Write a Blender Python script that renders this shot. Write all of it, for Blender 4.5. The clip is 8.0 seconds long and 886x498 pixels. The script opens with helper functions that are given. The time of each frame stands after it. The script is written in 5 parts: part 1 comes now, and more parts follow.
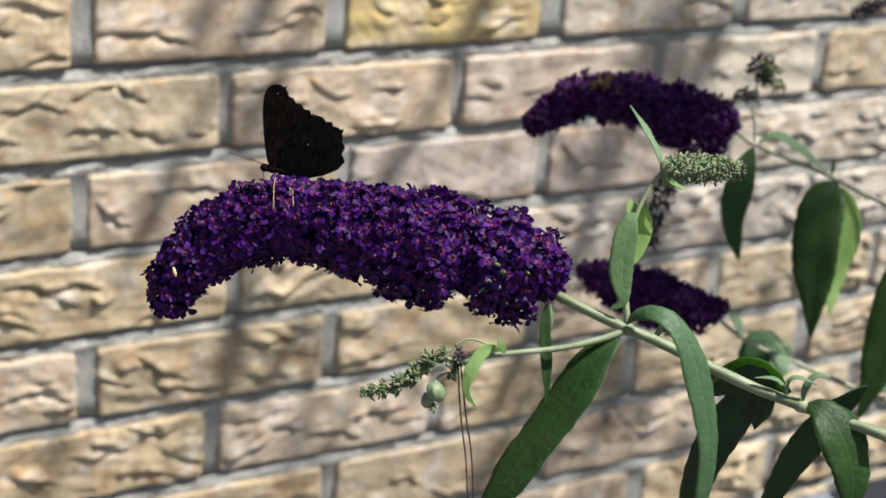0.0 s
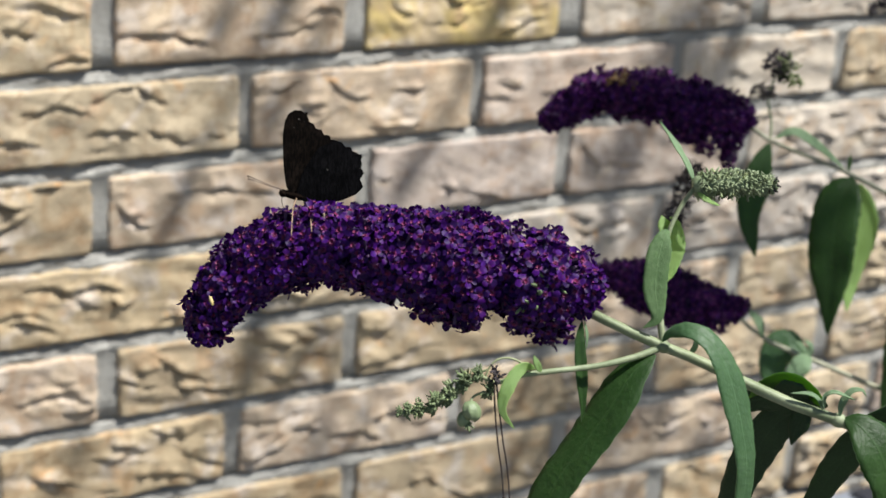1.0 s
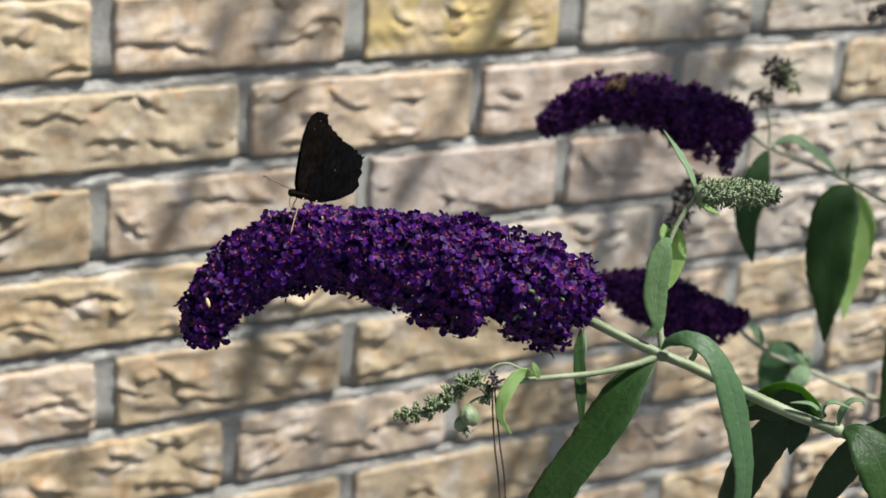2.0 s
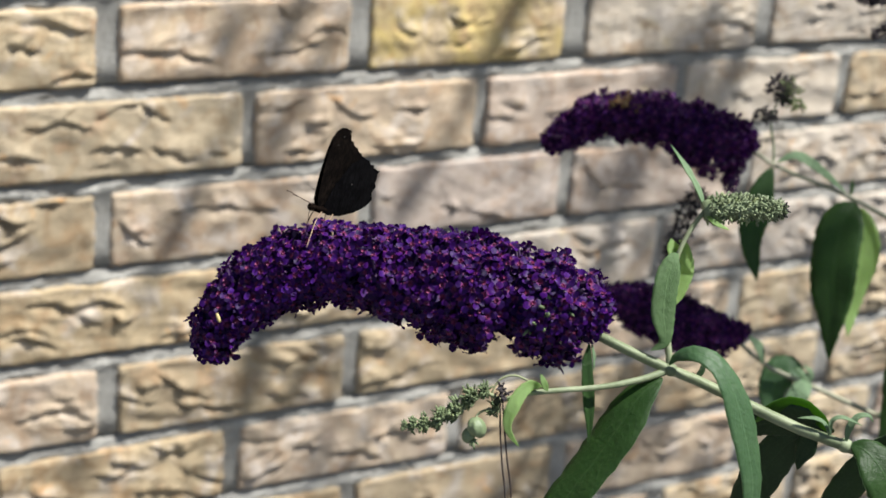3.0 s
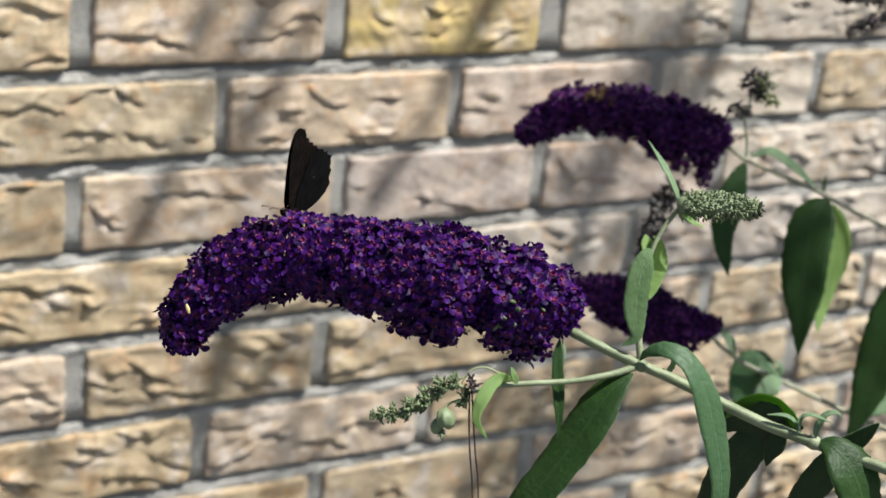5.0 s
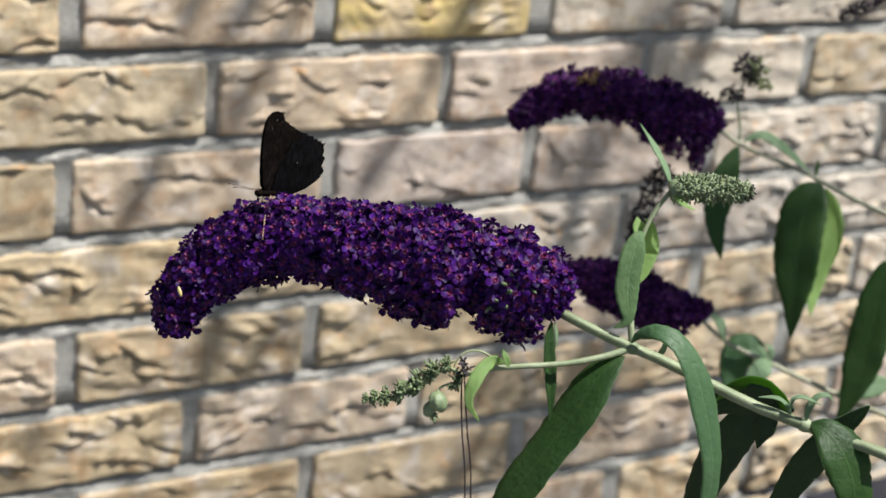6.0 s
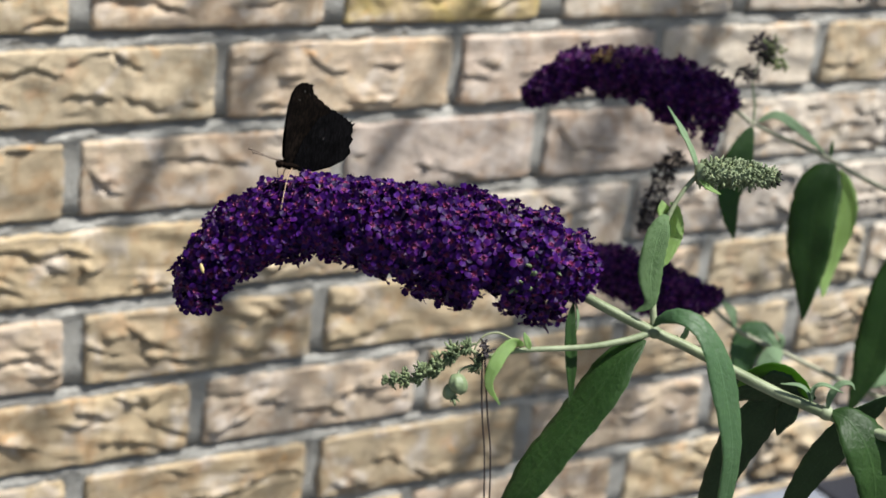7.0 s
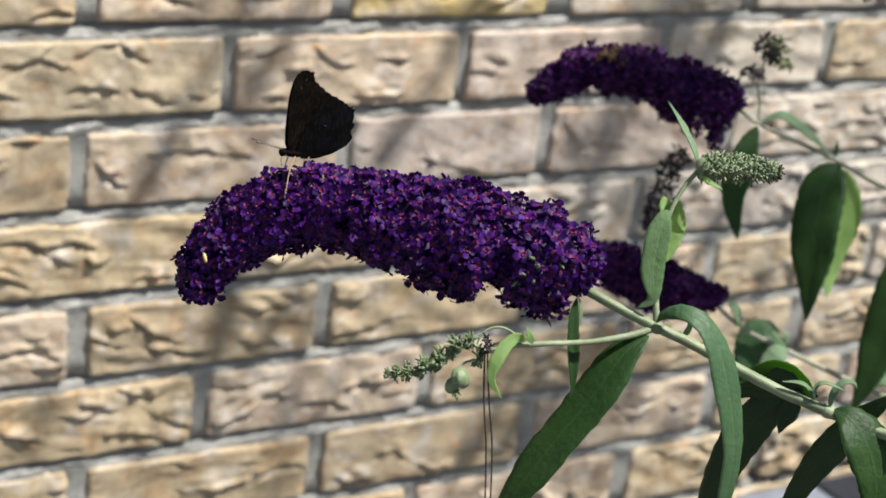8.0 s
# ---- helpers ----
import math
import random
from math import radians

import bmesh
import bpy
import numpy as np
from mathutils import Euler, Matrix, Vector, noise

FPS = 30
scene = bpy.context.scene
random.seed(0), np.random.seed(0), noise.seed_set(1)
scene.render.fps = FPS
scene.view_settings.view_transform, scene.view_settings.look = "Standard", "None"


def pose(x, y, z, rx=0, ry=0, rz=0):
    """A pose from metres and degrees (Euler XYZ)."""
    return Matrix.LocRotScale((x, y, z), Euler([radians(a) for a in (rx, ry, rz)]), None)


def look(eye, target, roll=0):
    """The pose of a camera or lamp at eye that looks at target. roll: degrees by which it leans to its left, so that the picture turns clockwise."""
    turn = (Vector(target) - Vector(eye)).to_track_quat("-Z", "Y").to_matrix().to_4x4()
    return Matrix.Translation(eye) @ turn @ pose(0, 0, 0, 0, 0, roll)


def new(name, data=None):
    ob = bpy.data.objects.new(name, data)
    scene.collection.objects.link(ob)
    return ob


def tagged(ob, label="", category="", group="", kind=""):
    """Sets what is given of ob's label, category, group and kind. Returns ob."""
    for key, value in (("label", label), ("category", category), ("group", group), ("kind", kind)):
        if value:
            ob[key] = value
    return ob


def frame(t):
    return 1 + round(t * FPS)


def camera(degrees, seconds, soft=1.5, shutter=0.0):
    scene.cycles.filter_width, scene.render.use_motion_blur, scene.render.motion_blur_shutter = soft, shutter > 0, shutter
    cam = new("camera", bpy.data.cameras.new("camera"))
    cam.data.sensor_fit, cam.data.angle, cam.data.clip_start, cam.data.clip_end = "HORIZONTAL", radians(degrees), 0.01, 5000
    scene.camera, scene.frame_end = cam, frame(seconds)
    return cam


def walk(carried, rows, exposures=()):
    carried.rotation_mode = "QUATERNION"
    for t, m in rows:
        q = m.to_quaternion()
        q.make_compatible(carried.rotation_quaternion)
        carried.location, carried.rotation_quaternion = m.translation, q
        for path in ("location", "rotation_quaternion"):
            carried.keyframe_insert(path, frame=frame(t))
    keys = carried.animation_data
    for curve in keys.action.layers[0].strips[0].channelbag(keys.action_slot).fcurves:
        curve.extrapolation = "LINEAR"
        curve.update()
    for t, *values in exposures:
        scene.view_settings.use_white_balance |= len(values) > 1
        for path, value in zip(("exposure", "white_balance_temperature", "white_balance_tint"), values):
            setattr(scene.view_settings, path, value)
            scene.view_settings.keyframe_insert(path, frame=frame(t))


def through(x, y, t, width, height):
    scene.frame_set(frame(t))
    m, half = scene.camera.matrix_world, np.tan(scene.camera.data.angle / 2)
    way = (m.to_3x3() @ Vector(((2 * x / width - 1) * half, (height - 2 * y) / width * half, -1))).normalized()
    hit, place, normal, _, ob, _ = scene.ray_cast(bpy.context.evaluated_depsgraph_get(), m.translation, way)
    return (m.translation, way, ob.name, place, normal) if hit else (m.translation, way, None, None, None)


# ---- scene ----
# ---- camera ----
cam = camera(29.17, 8.0, soft=1.7)
PATH = [
    (0, (-0.4371, -1.2713, 1.5418), (0.2924, -0.0636, 1.0324), 3.96),
    (0.5, (-0.4404, -1.2695, 1.5425), (0.2796, -0.0576, 1.0298), 3.63),
    (1, (-0.4405, -1.2680, 1.5427), (0.2776, -0.0543, 1.0315), 3.64),
    (2.5, (-0.4425, -1.2651, 1.5436), (0.2802, -0.0495, 1.0435), 4.00),
    (3, (-0.4430, -1.2656, 1.5442), (0.2781, -0.0477, 1.0473), 4.23),
    (3.5, (-0.4438, -1.2638, 1.5446), (0.2823, -0.0486, 1.0485), 4.79),
    (4, (-0.4419, -1.2648, 1.5433), (0.2935, -0.0552, 1.0472), 5.15),
    (4.5, (-0.4419, -1.2639, 1.5430), (0.2966, -0.0562, 1.0468), 5.45),
    (6, (-0.4404, -1.2663, 1.5434), (0.3054, -0.0707, 1.0290), 5.73),
    (6.5, (-0.4373, -1.2657, 1.5378), (0.3047, -0.0684, 1.0221), 5.95),
    (7, (-0.4395, -1.2622, 1.5397), (0.2996, -0.0677, 1.0135), 6.11),
    (7.5, (-0.4400, -1.2628, 1.5388), (0.2945, -0.0668, 1.0093), 6.37),
    (8, (-0.4393, -1.2615, 1.5400), (0.2957, -0.0666, 1.0090), 6.61),
]
walk(cam, [(t, look(eye, target, roll)) for t, eye, target, roll in PATH], [(0, 0.84), (8, 0.84)])
cam.data.dof.use_dof = True
cam.data.dof.focus_distance = 0.72
cam.data.dof.aperture_fstop = 13.0

# ---- light: high afternoon sun from the front and right of the wall, clear sky ----
SUN_TO = Vector((0.33, -0.34, 0.88)).normalized()
# the sky's own light
world = bpy.data.worlds.new("sky")
scene.world = world
world.use_nodes = True
wn = world.node_tree.nodes
sky = wn.new("ShaderNodeTexSky")
sky.sky_type = "NISHITA"
sky.sun_disc = False
sky.sun_elevation = math.asin(SUN_TO.z)
sky.sun_rotation = math.atan2(SUN_TO.x, SUN_TO.y)
world.node_tree.links.new(sky.outputs[0], wn["Background"].inputs[0])
wn["Background"].inputs[1].default_value = 0.05
sun_data = bpy.data.lights.new("sun", "SUN")
sun_data.energy, sun_data.angle, sun_data.color = 5.0, radians(0.6), (1.0, 0.98, 0.945)
sun = new("sun", sun_data)
sun.matrix_world = look(SUN_TO * 6, (0, 0, 0))


# ---- materials ----
def socket_mix(nt, kind, fac, a, b):
    n = nt.nodes.new("ShaderNodeMix")
    n.data_type, n.blend_type = "RGBA", kind
    for value, spot in ((fac, 0), (a, 6), (b, 7)):
        if isinstance(value, bpy.types.NodeSocket):
            nt.links.new(value, n.inputs[spot])
        elif spot == 0:
            n.inputs[spot].default_value = value
        else:
            n.inputs[spot].default_value = (*value, 1)
    return n.outputs[2]


def noise_node(nt, coords, scale, detail=3.0, rough=0.55, warp=0.0):
    n = nt.nodes.new("ShaderNodeTexNoise")
    n.inputs["Scale"].default_value, n.inputs["Detail"].default_value = scale, detail
    n.inputs["Roughness"].default_value, n.inputs["Distortion"].default_value = rough, warp
    nt.links.new(coords, n.inputs["Vector"])
    return n.outputs["Fac"]


def ramp(nt, value, stops):
    n = nt.nodes.new("ShaderNodeValToRGB")
    e = n.color_ramp.elements
    while len(e) < len(stops):
        e.new(0.5)
    for el, (place, color) in zip(e, stops):
        el.position = place
        el.color = (*color, 1) if isinstance(color, tuple) else (color, color, color, 1)
    nt.links.new(value, n.inputs[0])
    return n.outputs[0]


def bump(nt, height, strength, distance, after=None):
    n = nt.nodes.new("ShaderNodeBump")
    n.inputs["Strength"].default_value, n.inputs["Distance"].default_value = strength, distance
    nt.links.new(height, n.inputs["Height"])
    if after is not None:
        nt.links.new(after, n.inputs["Normal"])
    return n.outputs[0]


def own_coords(nt, turned=True):
    """Object coordinates, turned off the axes and shifted by each object's own random number."""
    tc = nt.nodes.new("ShaderNodeTexCoord")
    info = nt.nodes.new("ShaderNodeObjectInfo")
    add = nt.nodes.new("ShaderNodeVectorMath")
    add.operation = "MULTIPLY_ADD"
    add.inputs[1].default_value = (1, 1, 1)
    scaled = nt.nodes.new("ShaderNodeMath")
    scaled.operation = "MULTIPLY"
    scaled.inputs[1].default_value = 37.0
    nt.links.new(info.outputs["Random"], scaled.inputs[0])
    turn = nt.nodes.new("ShaderNodeMapping")
    turn.inputs["Rotation"].default_value = (0.5, 0.7, 0.9) if turned else (0, 0, 0)
    nt.links.new(tc.outputs["Object"], turn.inputs["Vector"])
    nt.links.new(turn.outputs[0], add.inputs[0])
    nt.links.new(scaled.outputs[0], add.inputs[2])
    return add.outputs[0], info.outputs["Random"]


def material(name, rough=0.7):
    m = bpy.data.materials.new(name)
    m.use_nodes = True
    b = m.node_tree.nodes["Principled BSDF"]
    b.inputs["Roughness"].default_value = rough
    return m, m.node_tree, b


def brick_material(name, main, second, spot):
    m, nt, b = material(name, 0.88)
    co, rnd = own_coords(nt)
    big = ramp(nt, noise_node(nt, co, 17, 4, 0.65, 0.9), [(0.34, main), (0.50, tuple((a + b) / 2 for a, b in zip(main, second))), (0.64, second)])
    chalk = ramp(nt, noise_node(nt, co, 30, 3, 0.6, 0.6), [(0.52, 0.0), (0.68, 0.65)])
    big = socket_mix(nt, "MIX", chalk, big, (0.55, 0.50, 0.45))
    spots = ramp(nt, noise_node(nt, co, 42, 2, 0.5), [(0.62, 0.0), (0.74, 0.7)])
    col = socket_mix(nt, "MIX", spots, big, spot)
    rust = ramp(nt, noise_node(nt, co, 24, 4, 0.6, 1.5), [(0.52, 0.0), (0.66, 0.75)])
    col = socket_mix(nt, "MIX", rust, col, tuple(c * f for c, f in zip(second, (0.88, 0.74, 0.60))))
    ember = ramp(nt, noise_node(nt, co, 46, 3, 0.55, 0.6), [(0.66, 0.0), (0.76, 0.75)])
    col = socket_mix(nt, "MIX", ember, col, (0.55, 0.30, 0.11))
    blot = ramp(nt, noise_node(nt, co, 75, 4, 0.65, 1.0), [(0.34, (0.78, 0.70, 0.62)), (0.47, (1.0, 1.0, 1.0)), (0.68, (1.08, 1.07, 1.04))])
    col = socket_mix(nt, "MULTIPLY", 0.7, col, blot)
    grit = ramp(nt, noise_node(nt, co, 420, 4, 0.7), [(0.3, 0.86), (0.62, 1.06)])
    col = socket_mix(nt, "MULTIPLY", 1.0, col, grit)
    tone = ramp(nt, rnd, [(0.0, (0.86, 0.86, 0.88)), (1.0, (1.1, 1.07, 1.02))])
    col = socket_mix(nt, "MULTIPLY", 1.0, col, tone)
    nt.links.new(col, b.inputs["Base Color"])
    n1 = bump(nt, noise_node(nt, co, 120, 4, 0.6), 0.5, 0.0011)
    n2 = bump(nt, noise_node(nt, co, 900, 3, 0.7), 0.5, 0.0006, n1)
    nt.links.new(n2, b.inputs["Normal"])
    return m


BRICK = {
    "tan": brick_material("brick_tan", (0.49, 0.405, 0.28), (0.385, 0.315, 0.21), (0.47, 0.31, 0.19)),
    "sand": brick_material("brick_sand", (0.435, 0.350, 0.225), (0.335, 0.265, 0.170), (0.45, 0.30, 0.17)),
    "pink": brick_material("brick_pink", (0.535, 0.452, 0.376), (0.400, 0.326, 0.268), (0.50, 0.415, 0.29)),
    "blush": brick_material("brick_blush", (0.50, 0.405, 0.29), (0.40, 0.32, 0.245), (0.43, 0.30, 0.19)),
    "yellow": brick_material("brick_yellow", (0.46, 0.36, 0.135), (0.43, 0.345, 0.23), (0.26, 0.205, 0.11)),
    "grey": brick_material("brick_grey", (0.505, 0.452, 0.376), (0.400, 0.354, 0.300), (0.52, 0.45, 0.32)),
}


def plain(name, stops, scale, rough=0.7, relief=0.0, relief_scale=200.0, spec=0.5, pieces=False):
    m, nt, b = material(name, rough)
    co, _ = own_coords(nt)
    col = ramp(nt, noise_node(nt, co, scale, 4, 0.6), stops)
    if pieces:
        island = nt.nodes.new("ShaderNodeNewGeometry").outputs["Random Per Island"]
        col = socket_mix(nt, "MULTIPLY", 1.0, col, ramp(nt, island, [(0.0, (0.5, 0.48, 0.45)), (0.4, (0.9, 0.9, 0.9)), (0.8, (1.1, 1.1, 1.1)), (1.0, (1.5, 1.35, 1.2))]))
    fine = ramp(nt, noise_node(nt, co, scale * 9, 3, 0.6), [(0.25, 0.85), (0.7, 1.08)])
    nt.links.new(socket_mix(nt, "MULTIPLY", 1.0, col, fine), b.inputs["Base Color"])
    b.inputs["Specular IOR Level"].default_value = spec
    if relief:
        nt.links.new(bump(nt, noise_node(nt, co, relief_scale, 4, 0.65), 0.6, relief), b.inputs["Normal"])
    return m


MORTAR = plain("mortar", [(0.3, (0.225, 0.217, 0.195)), (0.7, (0.365, 0.355, 0.322))], 30, 0.95, 0.003, 330)
PAVING = plain("paving", [(0.3, (0.075, 0.072, 0.068)), (0.7, (0.125, 0.12, 0.112))], 3, 0.9, 0.002, 120)


def leaf_material(name, dark, light, through, rough, vein=0.22, passing=0.35):
    """A leaf's surface: its UV runs across (u) and along (v); side veins branch forward off the midrib."""
    m, nt, b = material(name, rough)
    co, _ = own_coords(nt)
    uv = nt.nodes.new("ShaderNodeTexCoord").outputs["UV"]
    sep = nt.nodes.new("ShaderNodeSeparateXYZ")
    nt.links.new(uv, sep.inputs[0])

    def calc(op, a, c, third=None):
        n = nt.nodes.new("ShaderNodeMath")
        n.operation = op
        for i, v in enumerate((a, c, third)):
            if isinstance(v, bpy.types.NodeSocket):
                nt.links.new(v, n.inputs[i])
            elif v is not None:
                n.inputs[i].default_value = v
        return n.outputs[0]

    across = calc("ABSOLUTE", calc("SUBTRACT", sep.outputs[0], 0.5), None)
    phase = calc("MULTIPLY_ADD", sep.outputs[1], 17.0, calc("MULTIPLY", across, -7.0))
    phase = calc("ADD", phase, calc("MULTIPLY", noise_node(nt, co, 90, 3), 1.1))
    side = calc("ABSOLUTE", calc("SUBTRACT", calc("FRACT", phase, None), 0.5), None)
    veins = ramp(nt, side, [(0.0, 1.0), (0.09, 0.0)])
    rib = ramp(nt, across, [(0.0, 1.0), (0.035, 0.0)])
    lines = calc("MAXIMUM", calc("MULTIPLY", veins, 0.4), rib)
    base = ramp(nt, noise_node(nt, co, 45, 3, 0.6), [(0.3, dark), (0.7, light)])
    speck = ramp(nt, noise_node(nt, co, 700, 2, 0.7), [(0.3, 0.86), (0.7, 1.1)])
    base = socket_mix(nt, "MULTIPLY", 1.0, base, speck)
    pale = tuple(min(1.0, c * 1.9 + 0.015) for c in light)
    col = socket_mix(nt, "MIX", calc("MULTIPLY", lines, vein), base, pale)
    # Pale flecks: fine veins and hairs, with glossy highlights put into the colour.
    glint_fleck = ramp(nt, noise_node(nt, co, 480, 5, 0.7, 0.8), [(0.56, 0.0), (0.70, 0.30)])
    col = socket_mix(nt, "MIX", glint_fleck, col, pale)
    nt.links.new(col, b.inputs["Base Color"])
    b.inputs["Specular IOR Level"].default_value = 0.3
    quilt = calc("SUBTRACT", calc("MULTIPLY", noise_node(nt, co, 330, 4, 0.6, 0.4), 1.0), calc("MULTIPLY", lines, 0.25))
    nt.links.new(bump(nt, quilt, 0.55, 0.0011), b.inputs["Normal"])
    trans = nt.nodes.new("ShaderNodeBsdfTranslucent")
    trans.inputs[0].default_value = (*through, 1)
    mix = nt.nodes.new("ShaderNodeMixShader")
    mix.inputs[0].default_value = passing
    nt.links.new(b.outputs[0], mix.inputs[1])
    nt.links.new(trans.outputs[0], mix.inputs[2])
    nt.links.new(mix.outputs[0], nt.nodes["Material Output"].inputs[0])
    return m


LEAF_TOP = leaf_material("leaf_top", (0.017, 0.046, 0.010), (0.034, 0.075, 0.019), (0.08, 0.22, 0.02), 0.48, 0.24)
# LEAF_TOP darkened: shade put into the colour, little light let through.
LEAF_SHADED = leaf_material("leaf_shaded", (0.012, 0.034, 0.009), (0.022, 0.050, 0.016), (0.05, 0.15, 0.015), 0.5, 0.12, 0.10)
LEAF_UNDER = leaf_material("leaf_underside", (0.17, 0.25, 0.14), (0.24, 0.33, 0.20), (0.30, 0.55, 0.10), 0.8)
# Pale young green, its base colour raised to stand for backlight.
LEAF_YOUNG_LIT = leaf_material("leaf_young_lit", (0.21, 0.31, 0.12), (0.30, 0.42, 0.18), (0.58, 0.80, 0.30), 0.6, 0.22, 0.55)
# Mid green, lifted with grey to put the arching leaf's sheen into the colour.
LEAF_MID = leaf_material("leaf_mid_green", (0.047, 0.100, 0.044), (0.080, 0.146, 0.070), (0.15, 0.33, 0.05), 0.45, 0.28)
# Lit copy: sunlight through a leaf put into colour and transmission.
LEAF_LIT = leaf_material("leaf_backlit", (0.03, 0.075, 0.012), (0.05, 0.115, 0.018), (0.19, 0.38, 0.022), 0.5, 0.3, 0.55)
LEAF_FELT = leaf_material("leaf_grey_felt", (0.085, 0.148, 0.060), (0.125, 0.200, 0.090), (0.18, 0.36, 0.08), 0.65, 0.3)
LEAF_PALE = leaf_material("leaf_pale", (0.135, 0.21, 0.115), (0.205, 0.295, 0.17), (0.22, 0.40, 0.10), 0.7)
STEM = plain("stem_green", [(0.3, (0.135, 0.170, 0.085)), (0.7, (0.25, 0.285, 0.170))], 60, 0.6, 0.0006, 400)
STEM_TAN = plain("stem_tan", [(0.3, (0.21, 0.21, 0.135)), (0.7, (0.34, 0.34, 0.24))], 60, 0.7, 0.0006, 400)
STEM_DARK = plain("stem_dark", [(0.3, (0.16, 0.19, 0.09)), (0.7, (0.27, 0.29, 0.16))], 60, 0.65, 0.0006, 400)
BUD = plain("bud_green", [(0.3, (0.10, 0.135, 0.045)), (0.7, (0.22, 0.26, 0.11))], 120, 0.75, 0.0004, 900, pieces=True)
BUD_FRESH = plain("bud_fresh", [(0.3, (0.105, 0.145, 0.066)), (0.7, (0.235, 0.285, 0.165))], 160, 0.8, 0.0005, 900, pieces=True)
BUD_GREY = plain("bud_grey_green", [(0.3, (0.085, 0.125, 0.055)), (0.7, (0.185, 0.235, 0.115))], 120, 0.8, 0.0004, 900, pieces=True)
GALL = plain("capsule_green", [(0.3, (0.13, 0.175, 0.085)), (0.7, (0.22, 0.28, 0.15))], 90, 0.55, 0.0004, 500)
WITHERED = plain("withered", [(0.3, (0.016, 0.012, 0.016)), (0.7, (0.062, 0.050, 0.052))], 150, 0.9, 0.0006, 700, pieces=True)
STRAND = plain("dry_strand", [(0.3, (0.010, 0.006, 0.005)), (0.7, (0.028, 0.014, 0.010))], 200, 0.7)


BARK = plain("bark", [(0.3, (0.13, 0.10, 0.075)), (0.7, (0.26, 0.21, 0.16))], 30, 0.9, 0.003, 160)
NAVY = plain("navy_plastic", [(0.3, (0.012, 0.014, 0.022)), (0.7, (0.02, 0.024, 0.036))], 8, 0.45, 0.0003, 600)
PALE_PLASTIC = plain("pale_plastic", [(0.3, (0.17, 0.19, 0.225)), (0.7, (0.22, 0.24, 0.28))], 8, 0.5, 0.0003, 600)


def petal_material(name, dark, light, through):
    m, nt, b = material(name, 0.5)
    info = nt.nodes.new("ShaderNodeObjectInfo").outputs["Random"]
    geo = nt.nodes.new("ShaderNodeNewGeometry").outputs["Random Per Island"]
    add = nt.nodes.new("ShaderNodeMath")
    add.operation = "ADD"
    nt.links.new(info, add.inputs[0])
    nt.links.new(geo, add.inputs[1])
    frac = nt.nodes.new("ShaderNodeMath")
    frac.operation = "FRACT"
    nt.links.new(add.outputs[0], frac.inputs[0])
    # Palest stops: lavender variety, and sheen highlights put into some florets' colour.
    col = ramp(nt, frac.outputs[0], [(0.0, dark), (0.55, light), (0.8, (light[0] * 1.5, light[1], light[2] * 1.05)), (0.94, tuple(c * 1.5 for c in light)), (1.0, tuple(c * 2.2 + 0.01 for c in light))])
    co, _ = own_coords(nt)
    fine = ramp(nt, noise_node(nt, co, 900, 3, 0.6), [(0.25, 0.7), (0.7, 1.25)])
    nt.links.new(socket_mix(nt, "MULTIPLY", 1.0, col, fine), b.inputs["Base Color"])
    b.inputs["Specular IOR Level"].default_value = 0.14
    nt.links.new(bump(nt, noise_node(nt, co, 1500, 2), 0.4, 0.0003), b.inputs["Normal"])
    trans = nt.nodes.new("ShaderNodeBsdfTranslucent")
    trans.inputs[0].default_value = (*through, 1)
    mix = nt.nodes.new("ShaderNodeMixShader")
    mix.inputs[0].default_value = 0.14
    nt.links.new(b.outputs[0], mix.inputs[1])
    nt.links.new(trans.outputs[0], mix.inputs[2])
    nt.links.new(mix.outputs[0], nt.nodes["Material Output"].inputs[0])
    return m


HEART = plain("petal_heart", [(0.3, (0.045, 0.003, 0.065)), (0.7, (0.15, 0.006, 0.11))], 400, 0.7)
PETAL = petal_material("petal_purple", (0.008, 0.0009, 0.026), (0.027, 0.0026, 0.080), (0.06, 0.004, 0.14))
# Rear spikes' petals: redder, and darkened to put some of their shade into the colour.
PETAL_DEEP = petal_material("petal_deep_purple", (0.012, 0.0010, 0.022), (0.028, 0.0022, 0.058), (0.06, 0.004, 0.10))
THROAT = plain("throat_crimson", [(0.3, (0.07, 0.003, 0.04)), (0.7, (0.20, 0.006, 0.07))], 300, 0.6)
TUBE = plain("tube_mauve", [(0.3, (0.03, 0.01, 0.05)), (0.7, (0.07, 0.03, 0.09))], 300, 0.7)
PALE_FLECK = plain("pale_petal", [(0.3, (0.42, 0.32, 0.10)), (0.7, (0.55, 0.44, 0.2))], 300, 0.6)
BROWN_FLECK = plain("faded_petal", [(0.3, (0.11, 0.055, 0.02)), (0.7, (0.20, 0.10, 0.03))], 300, 0.7)


def wing_material(name, dark, light):
    m, nt, b = material(name, 0.75)
    co, _ = own_coords(nt, False)
    st = nt.nodes.new("ShaderNodeVectorMath")
    st.operation = "MULTIPLY"
    st.inputs[1].default_value = (1.0, 0.22, 1.0)
    nt.links.new(co, st.inputs[0])
    lines = noise_node(nt, st.outputs[0], 1500, 3, 0.6, 0.8)
    broad = noise_node(nt, co, 130, 3, 0.6)
    col = socket_mix(nt, "MIX", ramp(nt, lines, [(0.42, 0.0), (0.62, 1.0)]), dark, light)
    col = socket_mix(nt, "MULTIPLY", 1.0, col, ramp(nt, broad, [(0.35, 0.55), (0.65, 1.25)]))
    nt.links.new(col, b.inputs["Base Color"])
    b.inputs["Specular IOR Level"].default_value = 0.04
    nt.links.new(bump(nt, lines, 0.3, 0.0002), b.inputs["Normal"])
    return m


